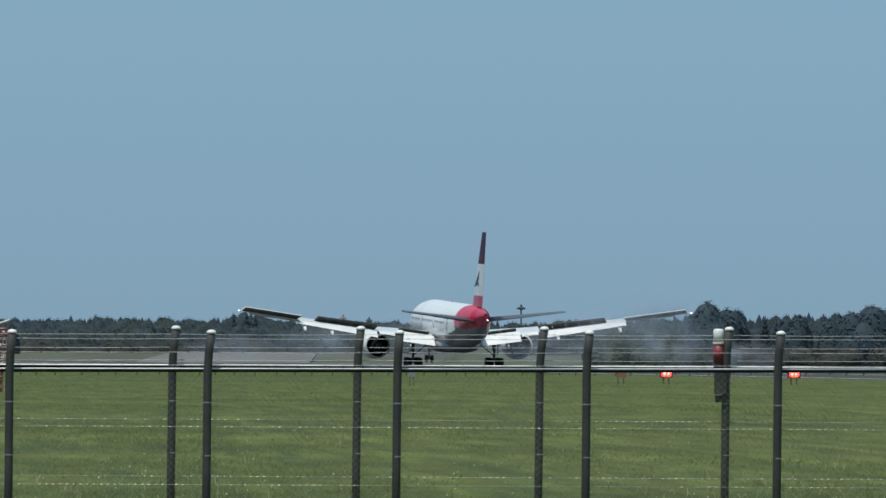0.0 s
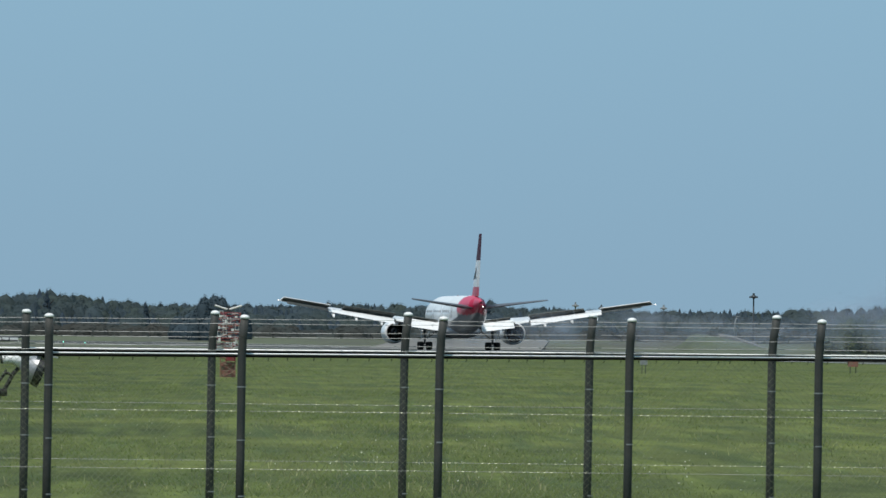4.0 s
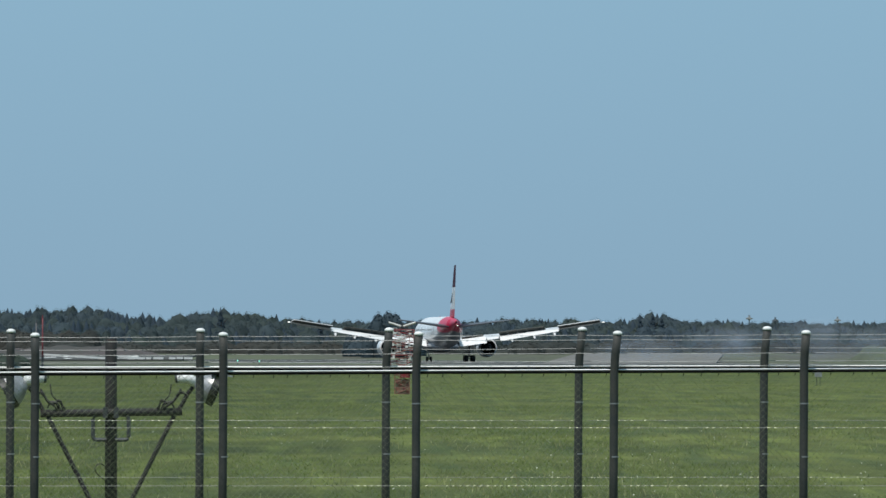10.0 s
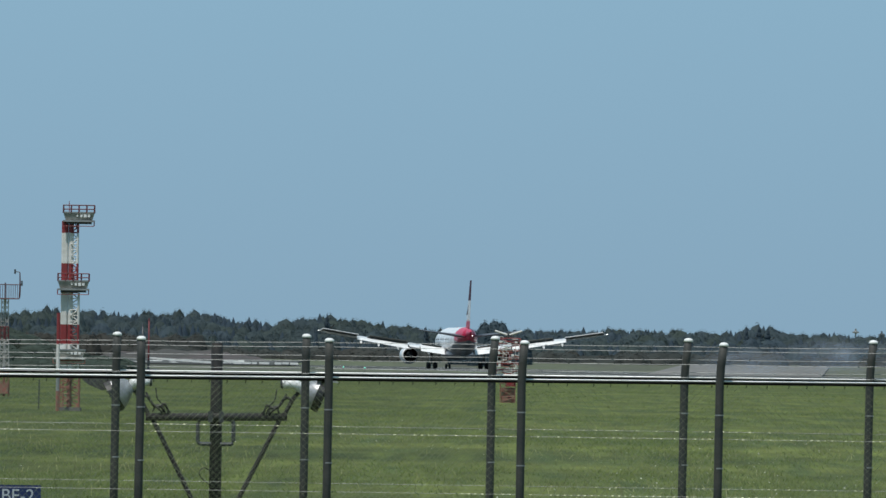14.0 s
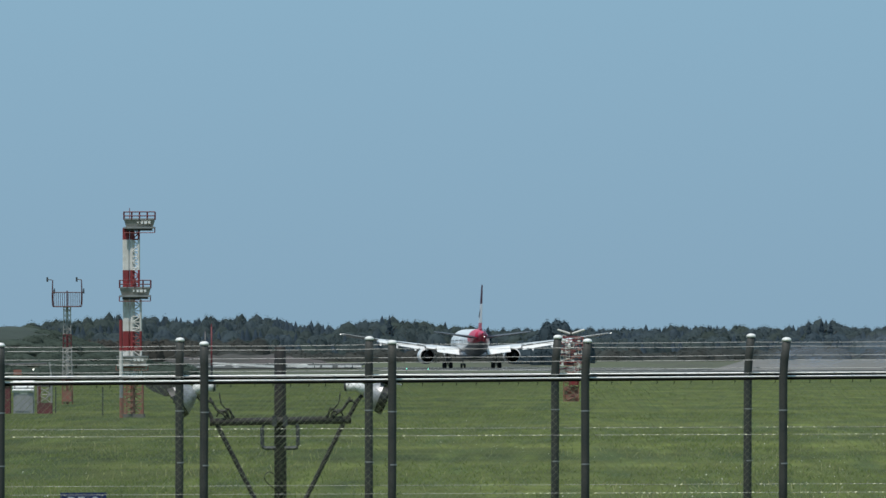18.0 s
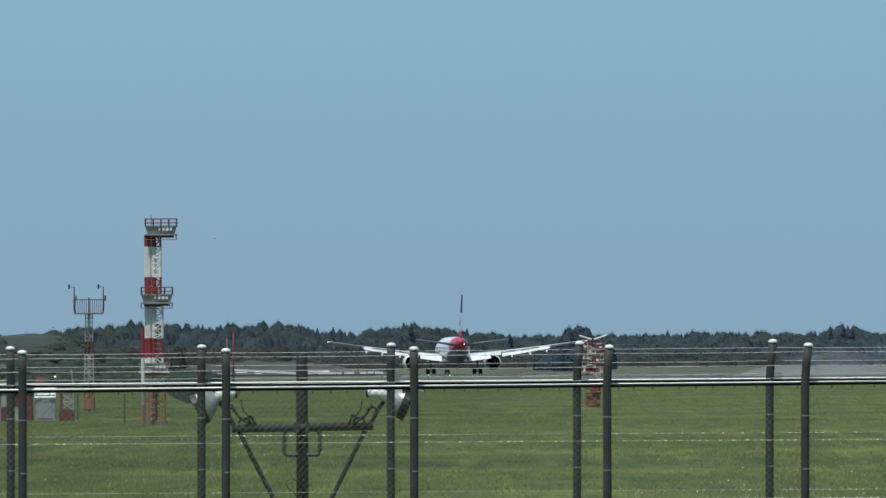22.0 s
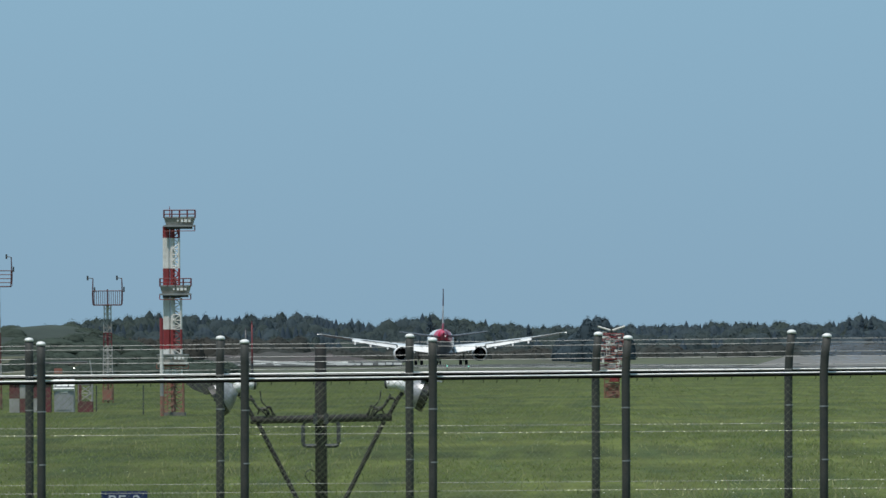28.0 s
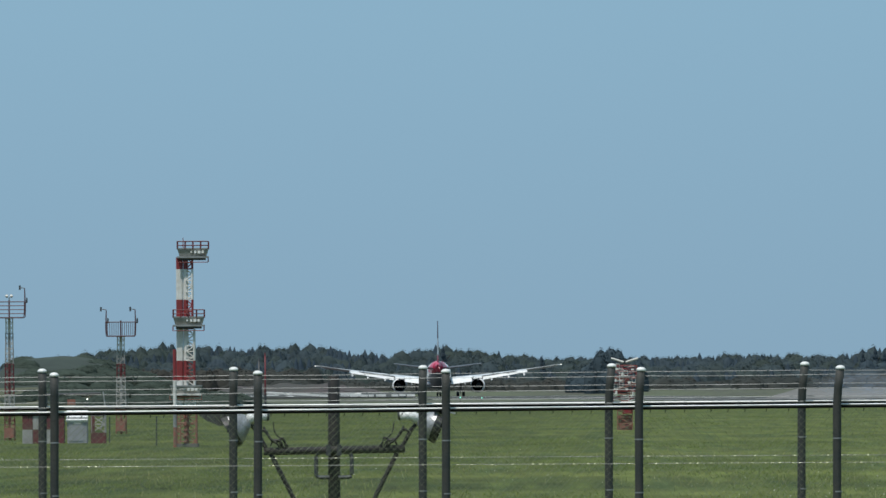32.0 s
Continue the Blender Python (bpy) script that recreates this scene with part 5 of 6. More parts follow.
def make_aircraft():
    a = thing("airliner", Matrix(), "white twin-engine airliner with red tail, rolling out on the runway", "aircraft")
    # fuselage
    secs = [(31.6, 0.06, 4.70), (31.2, 0.62, 4.73), (30.3, 1.25, 4.87), (28.8, 1.95, 5.13), (26.6, 2.55, 5.37), (23.5, 2.98, 5.57), (20.0, 3.1, 5.65), (12, 3.1, 5.65), (4, 3.1, 5.65), (-4, 3.1, 5.65), (-9.5, 3.08, 5.67), (-13.0, 2.94, 5.82), (-16.0, 2.72, 6.05), (-18.6, 2.45, 6.30)]
    tail = [(-18.6, 2.45, 6.30), (-21, 2.14, 6.57), (-24, 1.70, 6.90), (-27, 1.22, 7.23), (-29.6, 0.78, 7.47), (-31.4, 0.42, 7.61), (-32.1, 0.16, 7.67)]
    n = 32

    def ring(y, r, z):
        k = 1.0 if y > -27 else 0.7
        return [Vector((r * k * math.cos(6.28319 * i / n), y, z + r * math.sin(6.28319 * i / n))) for i in range(n)]
    top, low = Geo(), Geo()
    for g in (top, low):
        g.v = [tuple(p) for s in secs for p in ring(*s)]
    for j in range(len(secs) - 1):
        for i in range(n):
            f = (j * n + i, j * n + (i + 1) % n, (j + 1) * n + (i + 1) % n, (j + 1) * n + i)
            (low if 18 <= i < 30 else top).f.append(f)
    body = part("fuselage", top, "skin", a, "glossy white upper fuselage", smooth=True)
    part("belly", low, "belly", a, "grey belly, darkened for its shade", smooth=True)
    # the red sweeps back towards the belly
    fine = [(float(y), float(np.interp(-y, [-q[0] for q in tail], [q[1] for q in tail])), float(np.interp(-y, [-q[0] for q in tail], [q[2] for q in tail]))) for y in np.linspace(-18.6, -32.1, 28)]
    red, pale = Geo(), Geo()
    for g in (red, pale):
        g.v = [tuple(p) for q in fine for p in ring(*q)]
    for j in range(len(fine) - 1):
        for i in range(n):
            low_side = max(0.0, -math.sin(6.28319 * (i + 0.5) / n))
            (red if fine[j][0] < -18.5 - 8.5 * low_side ** 1.5 else pale).f.append((j * n + i, j * n + (i + 1) % n, (j + 1) * n + (i + 1) % n, (j + 1) * n + i))
    red.cap((len(fine) - 1) * n, n)
    part("tail_cone", red, "tailred", a, "glossy red tail section", smooth=True)
    part("tail_underside", pale, "belly", a, "grey underside of the tail, darkened for its shade", smooth=True)
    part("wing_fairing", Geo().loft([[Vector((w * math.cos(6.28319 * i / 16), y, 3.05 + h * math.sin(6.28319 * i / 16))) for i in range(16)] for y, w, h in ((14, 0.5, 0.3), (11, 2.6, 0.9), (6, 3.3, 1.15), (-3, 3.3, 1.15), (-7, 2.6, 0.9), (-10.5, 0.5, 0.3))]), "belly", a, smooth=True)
    # cabin windows, doors, cockpit glass
    for s in (-1, 1):
        pane = Geo().box((0, 0, 0), (0.02, 0.26, 0.36), bevel=0.006).mesh("window")
        y = 25.0
        while y > -15.5:
            r = float(np.interp(-y, [-q[0] for q in secs], [q[1] for q in secs]))
            zc = float(np.interp(-y, [-q[0] for q in secs], [q[2] for q in secs]))
            if min(abs(y - q) for q in (22.6, 11.2, -2.0, -13.6)) > 0.9:
                ob = part("window", pane, "lens", body)
                hh = 6.2 - zc
                ob.location = (s * (math.sqrt(max(r * r - hh * hh, 0.1)) + 0.004), y, 6.2)
            y -= 0.95
        for y in (22.6, 11.2, -2.0, -13.6):
            r = float(np.interp(-y, [-q[0] for q in secs], [q[1] for q in secs]))
            zc = float(np.interp(-y, [-q[0] for q in secs], [q[2] for q in secs]))
            g = Geo()
            for i in range(7):
                z = 5.1 + 1.9 * i / 6
                x = s * (math.sqrt(r * r - (z - zc) ** 2) + 0.012)
                g.v += [(x, y - 0.53, z), (x, y + 0.53, z)]
                if i:
                    o = 2 * i
                    g.f.append((o - 2, o - 1, o + 1, o))
            part("cabin_door", g, "door", body, "pale door with a faint outline")
        part("cockpit_window", Geo().box((s * 0.95, 29.25, 6.10), (1.2, 0.5, 0.55), Matrix.Rotation(radians(-38), 3, "X"), bevel=0.05), "lens", body)
    # wings
    turnx = Matrix.Rotation
    spoilers = []
    for s in (-1, 1):
        def mir(sec):
            return [Vector((s * p.x, p.y, p.z)) for p in sec]
        w = part("wing", Geo().loft([mir(foil(*q)) for q in WING]), "wing", a, smooth=True)
        # leading-edge slats, hanging forward
        for x0, x1 in ((4.2, 8.0), (11.4, 15.6), (15.75, 19.9), (20.05, 24.2), (24.35, 28.6)):
            sec = []
            for x in (x0, x1):
                le, te, z = wing_at(x)
                c = 0.10 * (le - te) + 0.35
                sec.append(mir([Vector((x, le + 0.30, z - 0.30)), Vector((x, le + 0.18, z - 0.02)), Vector((x, le + 0.55 - c, z + 0.22)), Vector((x, le + 0.5 - c, z + 0.14))]))
            part("slat", Geo().loft(sec), "wing", w)
        # flaps: each a panel set down and back behind the wing
        for x0, x1, ch, name in ((3.2, 8.3, 2.9, "inboard_flap"), (8.55, 10.7, 1.7, "flaperon"), (11.0, 22.0, 2.05, "outboard_flap")):
            sec = []
            tl = radians({"inboard_flap": 25, "flaperon": 12}.get(name, 24))
            for x in (x0, x1):
                le, te, z = wing_at(x)
                k = 1.0 if name != "outboard_flap" else (1.0 - 0.35 * (x - x0) / (x1 - x0))
                sec.append(mir(foil(x, te + 0.55, te + 0.55 - ch * k, z + (0.52 if name == "inboard_flap" else 0.10), 0.11, 6, tl)))
            part(name, Geo().loft(sec), "flap", w, "white lowered flap")
        for x, ln in ((6.6, 4.2), (13.2, 3.6), (17.4, 3.2), (21.2, 2.8)):     # flap track fairings
            le, te, z = wing_at(x)
            part("track_fairing", Geo().tube([(s * x, te + ln * 0.6, z - 0.42), (s * x, te + 0.2, z - 0.60), (s * x, te - ln * 0.35, z - 1.05), (s * x, te - ln * 0.62, z - 1.30)], [0.10, 0.30, 0.24, 0.05], 8), "flap", w, smooth=True)
        # spoilers, hinged before the flaps
        for x0, x1, ch in ((4.0, 6.0, 1.5), (6.1, 8.1, 1.5), (11.2, 12.85, 1.45), (12.95, 14.6, 1.45), (14.7, 16.3, 1.4), (16.4, 18.0, 1.35), (18.1, 19.7, 1.3), (22.2, 29.9, 1.25)):
            pa, pb = wing_at(x0), wing_at(x1)
            back = 0.35 if x0 > 22 else 0.95
            p = Vector((s * x0, pa[1] + ch * back, pa[2] + (0.06 if x0 > 22 else 0.17)))
            q = Vector((s * x1, pb[1] + ch * back, pb[2] + (0.06 if x0 > 22 else 0.17)))
            if s < 0:
                p, q = q, p
            d = q - p
            g = Geo().box((d.length / 2, -ch / 2, 0.0), (d.length + 0.06, ch, 0.07), bevel=0.02)
            ob = part("aileron" if x0 > 22 else "spoiler", g, "spoiler", a, "slightly raised aileron, its shade painted dark below" if x0 > 22 else "raised spoiler panel, its underside shade painted dark")
            if x0 > 22:
                part("upper_skin", Geo().box((d.length / 2, -ch / 2 - 0.02, 0.105), (d.length + 0.06, ch + 0.04, 0.13), bevel=0.02), "flap", ob, "white upper skin")
            ex = d.normalized()
            ez = ex.cross(Vector((0, 1, 0))).normalized()
            ey = ez.cross(ex)
            spoilers.append((ob, (0.44 if s < 0 else 0.40) if x0 > 22 else (0.62 if x0 < 9 else 0.66), Matrix(((ex.x, ey.x, ez.x, p.x), (ex.y, ey.y, ez.y, p.y), (ex.z, ey.z, ez.z, p.z), (0, 0, 0, 1)))))
        part("tip_light", Geo().tube([(s * 30.3, -11.75, 7.70), (s * 30.42, -12.05, 7.72)], [0.06, 0.05], 8), "whitelight", w, "lit white lamp")
        part("tip_fence", Geo().loft([mir([Vector((30.35 + k * 0.12, y, 7.70 + z)) for y, z in ((-10.2, -0.05), (-11.9, -0.05), (-12.0, 0.08), (-10.5, 0.06))]) for k in (0, 1)]), "wing", w)
        # engine
        def circ(x, y, z, r, n=28):
            return [Vector((x + r * math.cos(6.28319 * i / n), y, z + r * math.sin(6.28319 * i / n))) for i in range(n)]
        ex, ez = s * 9.7, 2.78
        eng = part("engine_cowl", Geo().loft([circ(ex, y, ez, r) for y, r in ((5.0, 1.47), (5.0, 1.68), (6.2, 1.78), (8.5, 1.86), (10.6, 1.86), (11.8, 1.74), (12.4, 1.60), (12.45, 1.50), (12.1, 1.45))], closed=False), "skin", a, "white engine cowl", smooth=True)
        part("fan_duct", Geo().loft([circ(ex, y, ez, r) for y, r in ((5.01, 1.47), (6.5, 1.50), (8.0, 1.46), (8.02, 0.9))], closed=False), "duct", eng, "dark duct", smooth=True)
        part("core_nozzle", Geo().loft([circ(ex, y, ez, r) for y, r in ((8.0, 0.95), (6.0, 0.90), (4.1, 0.62), (4.1, 0.55))]), "duct", eng, smooth=True)
        part("exhaust_cone", Geo().loft([circ(ex, y, ez, r, 16) for y, r in ((4.3, 0.40), (3.4, 0.22), (2.9, 0.04))]), "duct", eng, smooth=True)
        part("intake_fan", Geo().loft([circ(ex, y, ez, r) for y, r in ((11.6, 1.44), (11.55, 0.5), (12.0, 0.08))]), "duct", eng)
        part("pylon", Geo().loft([[Vector((ex - t, y, z0)), Vector((ex + t, y, z0)), Vector((ex + t, y, z1)), Vector((ex - t, y, z1))] for y, t, z0, z1 in ((10.8, 0.08, 4.4, 4.62), (8, 0.25, 4.2, 4.9), (5, 0.25, 3.9, 4.75), (1.2, 0.06, 4.2, 4.5))]), "wing", eng)
        # tailplane
        part("tailplane", Geo().loft([mir(foil(x, le, te, z, 0.09)) for x, le, te, z in ((0.9, -20.6, -28.0, 6.75), (10.2, -28.2, -31.2, 8.0), (10.75, -29.0, -31.4, 8.07))]), "tailgrey", a, "tailplane coloured dark for its shaded underside", smooth=True)
        # main gear: a six-wheel bogie
        x = s * 5.49
        gear = part("main_gear", Geo().tube([(x, 0.1, 0.9), (x, 0.1, 3.6)], [0.17, 0.22], 10).tube([(x, -1.5, 0.68), (x, 1.5, 0.68)], 0.13, 8).tube([(x, 0.2, 1.6), (x * 0.6, 0.2, 3.3)], 0.09, 6).tube([(x, 0.2, 1.5), (x, 2.6, 3.4)], 0.09, 6), "strut", a, "grey landing gear leg")
        part("gear_door", Geo().box((x + s * 0.45, 0.1, 2.5), (0.06, 1.5, 1.6), bevel=0.02), "belly", gear)
        for y in (-1.46, 0, 1.46):
            for o in (-0.7, 0.7):
                wheel(gear, x + o, y, 0.67, 0.67, 0.34)
    nose = part("nose_gear", Geo().tube([(0, 25.9, 0.5), (0, 25.9, 2.8)], [0.11, 0.15], 10).tube([(0, 25.9, 1.3), (0, 28.0, 2.9)], 0.07, 6).tube([(-0.45, 25.9, 0.54), (0.45, 25.9, 0.54)], 0.08, 6), "strut", a, "grey nose gear leg")
    for o in (-0.38, 0.38):
        wheel(nose, o, 25.9, 0.54, 0.54, 0.2)
    # fin and rudder, banded red, white, and red darkened for the shade on top
    def fin_sec(z, c0, c1, th=0.22):
        t = (z - 8.0) / 10.5
        le, te = -18.3 - 9.7 * t, -28.2 - 3.6 * t
        y0, y1 = le + (te - le) * c0, le + (te - le) * c1
        k0, k1 = (0.10 if c0 == 0 else 1.0), (1.0 if c1 < 1 else 0.08)
        w = th * (1 - 0.62 * t)
        ym = y0 + (y1 - y0) * 0.35
        return [Vector((-w * k0, y0, z)), Vector((-w, ym, z)), Vector((-w * k1, y1, z)), Vector((w * k1, y1, z)), Vector((w, ym, z)), Vector((w * k0, y0, z))]
    for z0, z1, m in ((8.0, 10.1, "tailred"), (10.1, 14.3, "skin"), (14.3, 18.5, "shadedred")):
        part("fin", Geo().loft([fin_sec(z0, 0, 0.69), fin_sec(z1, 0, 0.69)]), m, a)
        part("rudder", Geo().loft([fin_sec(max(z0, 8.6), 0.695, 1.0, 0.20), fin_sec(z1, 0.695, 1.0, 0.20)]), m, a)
    for s in (-1, 1):
        me = Geo()
        quad = [(-22.0, 11.2), (-24.2, 12.2), (-26.6, 13.3), (-25.6, 12.0), (-26.2, 11.4), (-24.4, 11.5)]
        me.v = [(s * 0.19, y, z) for y, z in quad] + [(s * 0.215, y, z) for y, z in quad]
        k = len(quad)
        me.f = [tuple(range(k)), tuple(range(k, 2 * k))] + [(i, (i + 1) % k, k + (i + 1) % k, k + i) for i in range(k)]
        part("fin_emblem", me, "black", a, "plain black angular emblem")
    part("tail_light", Geo().tube([(0.36, -31.0, 7.0), (0.39, -31.5, 6.95)], [0.07, 0.06], 8), "whitelight", a, "lit white tail lamp")
    part("beacon", Geo().tube([(0, 2, 8.73), (0, 2, 8.87)], [0.12, 0.06], 8), "red", a)
    part("tail_exhaust", Geo().tube([(0, -32.0, 7.67), (0, -32.25, 7.68)], [0.15, 0.13], 10), "duct", a)
    return a, spoilers


def wheel(gear, x, y, z, r, w):
    g = Geo()
    g.loft([[Vector((x + dx * w, y + rr * r * math.cos(6.28319 * i / 18), z + rr * r * math.sin(6.28319 * i / 18))) for i in range(18)] for dx, rr in ((-0.9, 0.55), (-1, 0.8), (-0.7, 0.96), (0, 1.0), (0.7, 0.96), (1, 0.8), (0.9, 0.55))])
    g.tube([(x - w * 1.02, y, z), (x + w * 1.02, y, z)], r * 0.34, 10)
    part("wheel", g, "tyre", gear, smooth=True)


airliner, spoiler_panels = make_aircraft()


# ---- a bird crossing the sky ----
def make_bird():
    b = thing("bird", Matrix(), "small dark bird in flight", "bird")
    part("body", Geo().tube([(0.26, 0, 0), (0.18, 0, 0.03), (0.0, 0, 0.02), (-0.16, 0, 0.0), (-0.30, 0, -0.01)], [0.015, 0.05, 0.075, 0.05, 0.02], 8), "bird", b, smooth=True)
    for s in (-1, 1):
        g = Geo()
        for k in (0.012, -0.012):
            g.v += [(0.10, s * 0.05, 0.03 + k), (0.14, s * 0.28, 0.06 + k), (0.02, s * 0.52, 0.05 + k), (-0.06, s * 0.50, 0.05 + k), (-0.06, s * 0.26, 0.05 + k), (-0.10, s * 0.05, 0.02 + k)]
        g.f = [tuple(range(6)), tuple(range(11, 5, -1))] + [(i, (i + 1) % 6, 6 + (i + 1) % 6, 6 + i) for i in range(6)]
        part("bird_wing", g, "bird", b)
    part("tail", Geo().box((-0.34, 0, 0), (0.12, 0.10, 0.012)), "bird", b)
    return b


bird = make_bird()
# ---- grass tufts and flowers on the near field ----
def make_tufts():
    rng = np.random.default_rng(3)
    n = 120000
    d = 150 + 640 * rng.random(n) ** 1.35
    u = rng.uniform(-1500, 2000, n)
    x = d * np.tan(u / LENS)
    clump = np.array([noise.noise((px * 0.16, py * 0.018, 0)) + 0.5 * noise.noise((px * 0.7, py * 0.09, 4)) for px, py in zip(x, d)])
    keep = rng.random(n) < 0.26 + 0.9 * clump
    x, d, clump = x[keep], d[keep], clump[keep]
    n = len(x)
    h = (0.025 + 0.055 * rng.random(n)) * (1 + 1.2 * np.clip(clump, 0, 1))
    vs = []
    for b in range(4):                       # standing blades, bent over at their tips by the wind
        a = rng.random(n) * 6.2832
        lean = h * rng.uniform(0.6, 1.9, n)
        ox, oy = x + rng.normal(size=n) * 0.07, d + rng.normal(size=n) * 0.07
        w = 0.007 + 0.010 * rng.random(n)
        px, py = np.sin(a) * w, -np.cos(a) * w
        z0 = np.full(n, 0.002)
        vs.append(np.stack([np.stack([ox - px, oy - py, z0], 1), np.stack([ox + px, oy + py, z0], 1), np.stack([ox + np.cos(a) * lean, oy + np.sin(a) * lean, h * (0.8 + 0.4 * rng.random(n))], 1)], 1))
    v = np.concatenate(vs).reshape(-1, 3)
    tagged(part("grass_tufts", mesh_from("grass_tufts", v, np.arange(len(v)).reshape(-1, 3), "blade"), "blade", None, "rough green and straw-coloured grass tufts", kind="stuff"), category="grass")
    q = 9000                                   # thin dry stalks standing above the blades
    d = 152 + 230 * rng.random(q) ** 1.4
    x = d * np.tan(rng.uniform(-1500, 2000, q) / LENS)
    k = np.array([noise.noise((px * 0.2 + 3, py * 0.03, 7)) for px, py in zip(x, d)]) * 1.6 + 0.35 > rng.random(q)
    x, d = x[k], d[k]
    hh = 0.05 + 0.12 * rng.random(len(x)) ** 2
    tip = rng.normal(size=(len(x), 2)) * 0.05
    w = 0.006
    v = np.stack([np.stack([x - w, d, 0 * x], 1), np.stack([x + w, d, 0 * x], 1), np.stack([x + tip[:, 0] + w, d + tip[:, 1], hh], 1), np.stack([x + tip[:, 0] - w, d + tip[:, 1], hh], 1)], 1).reshape(-1, 3)
    tagged(part("dry_stalks", mesh_from("dry_stalks", v, np.arange(len(v)).reshape(-1, 4), "straw"), "straw", None, "thin straw-coloured seed stalks in the grass", kind="stuff"), category="grass")
    m = 2600
    d = 150 + 260 * rng.random(m) ** 1.3
    x = d * np.tan(rng.uniform(-1500, 2000, m) / LENS)
    cl = np.array([noise.noise((px * 0.1 + 9, py * 0.015, 3)) for px, py in zip(x, d)])
    k = rng.random(m) < 0.25 + 1.3 * cl
    p = np.stack([x[k], d[k], 0.10 + 0.12 * rng.random(k.sum())], 1)
    v, f = leaf_quads(rng, p, 0.012)
    tagged(part("clover_flowers", mesh_from("clover_flowers", v, f, "flower"), "flower", None, "scattered small white clover flowers", kind="stuff"), category="flowers")


make_tufts()


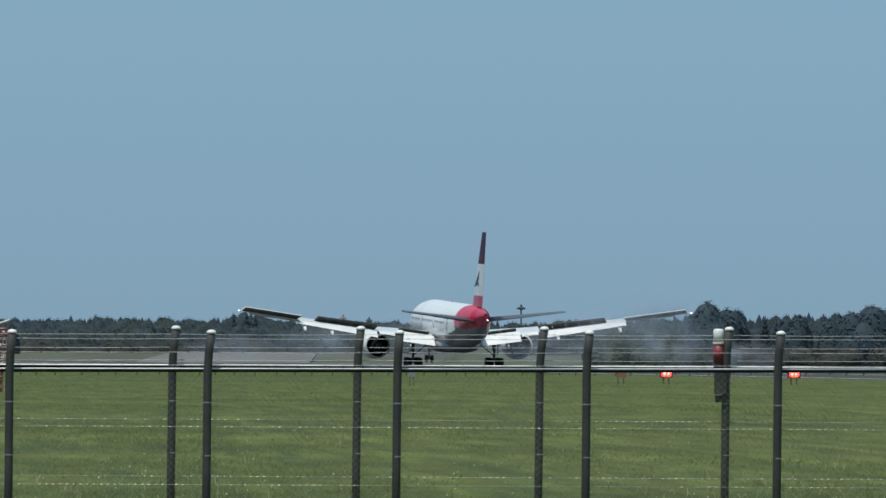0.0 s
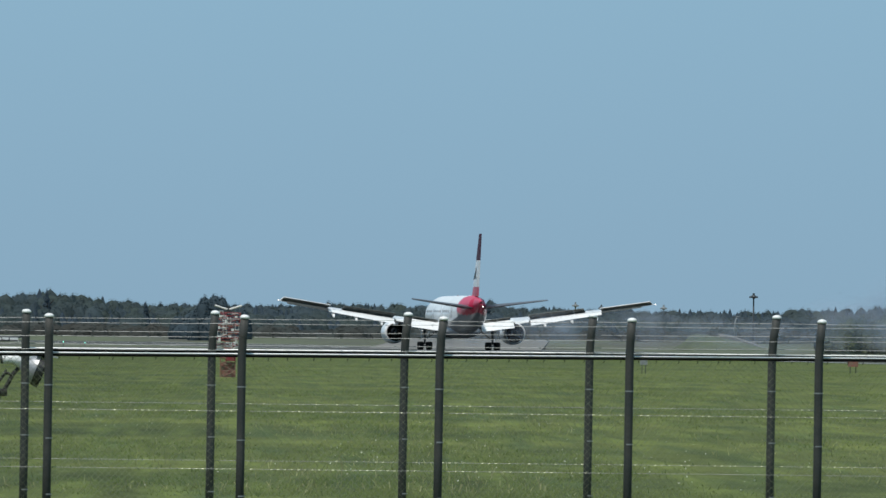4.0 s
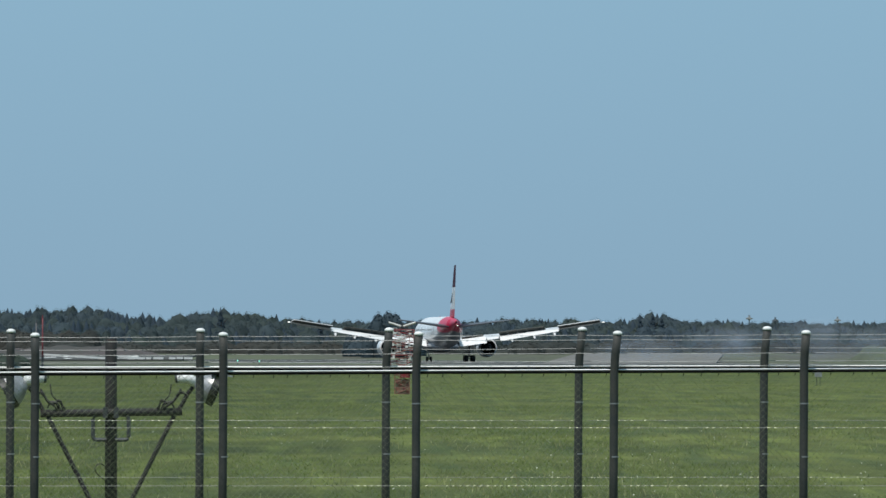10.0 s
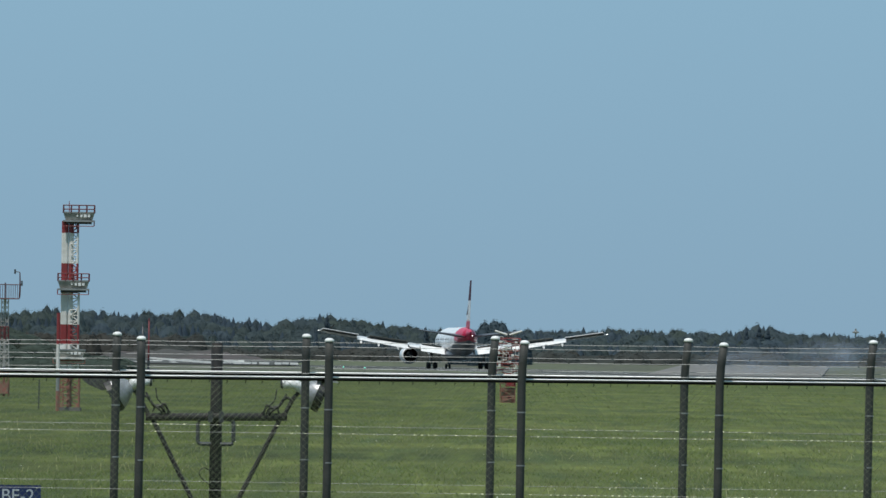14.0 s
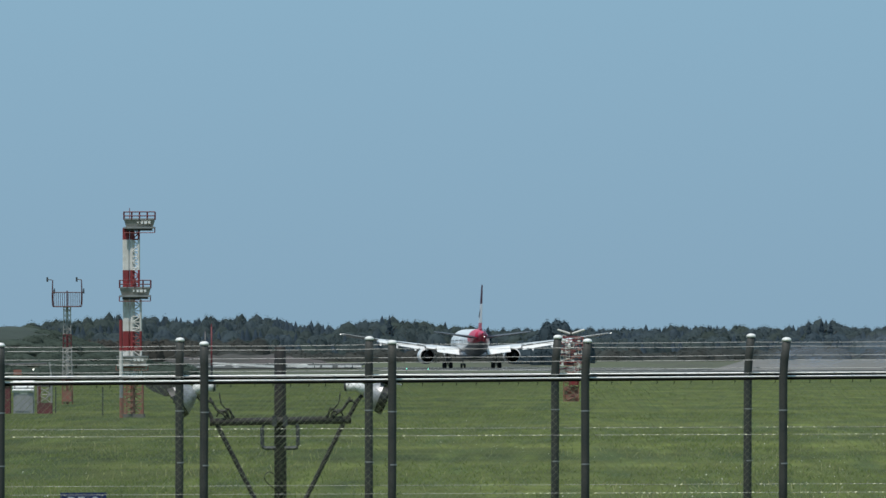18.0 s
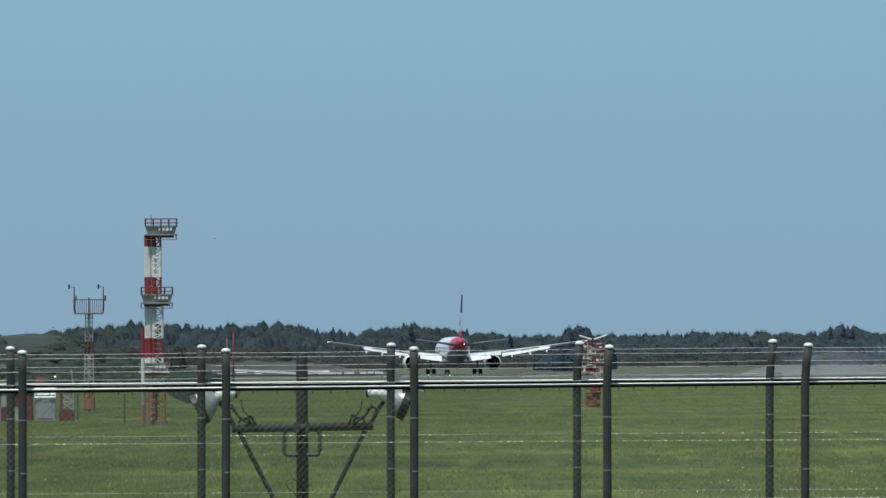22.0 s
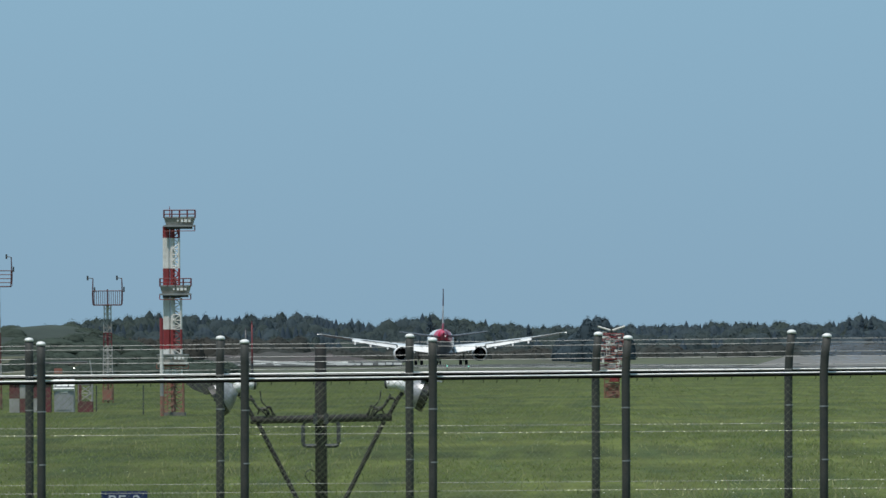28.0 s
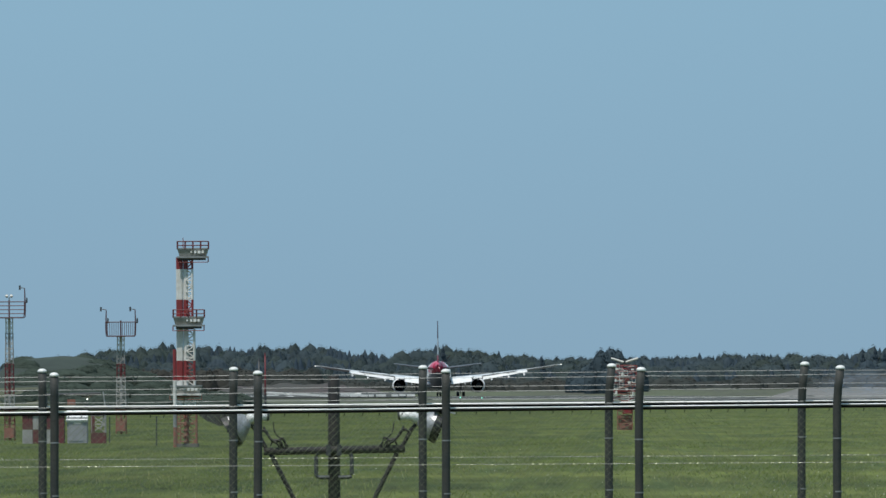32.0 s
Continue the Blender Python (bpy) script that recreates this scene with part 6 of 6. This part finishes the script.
# ---- tyre smoke hanging over the touchdown point ----
def make_smoke():
    m = bpy.data.materials.new("thin_blue_smoke")
    m.use_nodes = True
    n, l = m.node_tree.nodes, m.node_tree.links
    n.remove(n["Principled BSDF"])
    tint = (0.50, 0.56, 0.66, 1)             # lit through as well as from before
    front, back, both, clear, veil = n.new("ShaderNodeBsdfDiffuse"), n.new("ShaderNodeBsdfTranslucent"), n.new("ShaderNodeMixShader"), n.new("ShaderNodeBsdfTransparent"), n.new("ShaderNodeMixShader")
    front.inputs[0].default_value = back.inputs[0].default_value = tint
    # dense at the heart of a puff, thinning to nothing at its rim, broken into wisps
    co, t, r = n.new("ShaderNodeTexCoord"), n.new("ShaderNodeTexNoise"), n.new("ShaderNodeMapRange")
    flat, far, rim, dens = n.new("ShaderNodeMapping"), n.new("ShaderNodeVectorMath"), n.new("ShaderNodeMapRange"), n.new("ShaderNodeMath")
    flat.inputs["Location"].default_value, flat.inputs["Scale"].default_value = (-1, 0, -1), (2, 0, 2)
    far.operation, dens.operation, rim.interpolation_type = "LENGTH", "MULTIPLY", "SMOOTHSTEP"
    rim.inputs[1].default_value, rim.inputs[2].default_value, rim.inputs[3].default_value, rim.inputs[4].default_value = 0.0, 0.92, 1.0, 0.0
    t.inputs["Scale"].default_value, t.inputs["Detail"].default_value = 0.30, 4
    r.inputs[1].default_value, r.inputs[2].default_value, r.inputs[3].default_value, r.inputs[4].default_value = 0.30, 0.70, 0.0, 0.36
    l.new(co.outputs["Generated"], flat.inputs[0]), l.new(flat.outputs[0], far.inputs[0]), l.new(far.outputs["Value"], rim.inputs[0])
    l.new(co.outputs["Object"], t.inputs[0]), l.new(t.outputs[0], r.inputs[0])
    l.new(r.outputs[0], dens.inputs[0]), l.new(rim.outputs[0], dens.inputs[1]), l.new(dens.outputs[0], veil.inputs[0])
    l.new(front.outputs[0], both.inputs[1]), l.new(back.outputs[0], both.inputs[2])
    l.new(clear.outputs[0], veil.inputs[1]), l.new(both.outputs[0], veil.inputs[2])
    l.new(veil.outputs[0], n["Material Output"].inputs[0])
    M["smoke"] = m
    smoke = thing("tyre_smoke", Matrix.Translation(ground(1120, 1330)), "thin bluish tyre smoke drifting over the runway", "smoke")
    # the tall cloud over the touchdown point, and the long low veil that the reversers leave along the runway
    puffs = [(3, -8, 5.6, 8.0, 5.6), (-3, 2, 3.6, 9.0, 4.4), (7, 12, 3.0, 8.0, 3.6), (-10, 20, 2.2, 8.0, 2.8), (15, 24, 1.8, 8.0, 2.2),
             (-28, 330, 3.0, 12.0, 3.8), (-14, 350, 3.4, 12.0, 4.2), (-2, 380, 3.0, 12.0, 3.8), (-40, 400, 2.2, 11.0, 2.8)]
    for dx, dy, z, r0, h in puffs:
        g = Geo()
        rings = []
        for j in range(9):
            a = math.pi * (j + 0.5) / 9
            rings.append([Vector((dx + r0 * math.sin(a) * math.cos(6.28319 * i / 16) * (1 + 0.25 * noise.noise((dx + i * 0.6, j * 0.6, 1))), dy + r0 * math.sin(a) * math.sin(6.28319 * i / 16), max(-0.6, z - h * math.cos(a) * (1 + 0.3 * noise.noise((dx + j * 0.7, i * 0.5, 5)))))) for i in range(16)])
        ob = part("smoke_puff", g.loft(rings), "smoke", smoke, smooth=True)
        ob.visible_shadow = False


make_smoke()


# ---- what moves ----
def motions():
    rows = []
    across = [(0, 60.73), (1, 53.52), (2, 47.95), (3, 41.94), (4, 36.34), (5, 31.01), (6, 25.75), (7, 20.71), (8, 15.97), (9, 11.34), (10, 6.5), (11, 2.07), (12, -2.37), (13, -7.22), (14, -11.64), (15, -15.38), (16, -17.66), (17, -20.76), (18, -23.44), (19, -26.18), (20, -28.87), (21, -31.44), (22, -33.88), (23, -36.05), (24, -37.79), (25, -39.35), (26, -40.73), (27, -41.88), (28, -43.1), (29, -44.37), (30, -45.54), (31, -46.39), (32, -47.43)]
    for t, x in across:
        d = 1436 + 72.5 * t - 1.10 * t * t - float(np.interp(t, [0, 1, 2, 3], [14, 20, 8, 0]))
        heading = float(np.interp(t, [20, 25, 28, 31, 32], [5.0, 3.6, 2.2, 1.0, 0.8]))
        rows.append((t, pose(x, d, 0.04, 1.3 * max(0.0, 1 - t / 2.5), 0, heading)))
    walk(airliner, rows)
    for ob, share, m in spoiler_panels:
        walk(ob, [(t, m @ pose(0, 0, 0, -a * share, 0, 0)) for t, a in ((0, 48), (6, 48), (12, 46), (14.5, 40), (16.5, 4), (18, 0.5), (32, 0.5))])
    way = []
    for t, u, v in ((0, -3200, 860), (12, -1760, 500), (19.5, -969, 310), (20.5, -854, 282), (22, -677, 225), (23, -581, 196), (24, -463, 175), (25, -355, 132), (28, -20, 62), (30, 200, 40), (32, 420, 30)):
        way.append((t, Matrix.Translation(at(u, v, 2400)) @ pose(0, 0, 0, 0, 8, 62)))
    walk(bird, way)


motions()
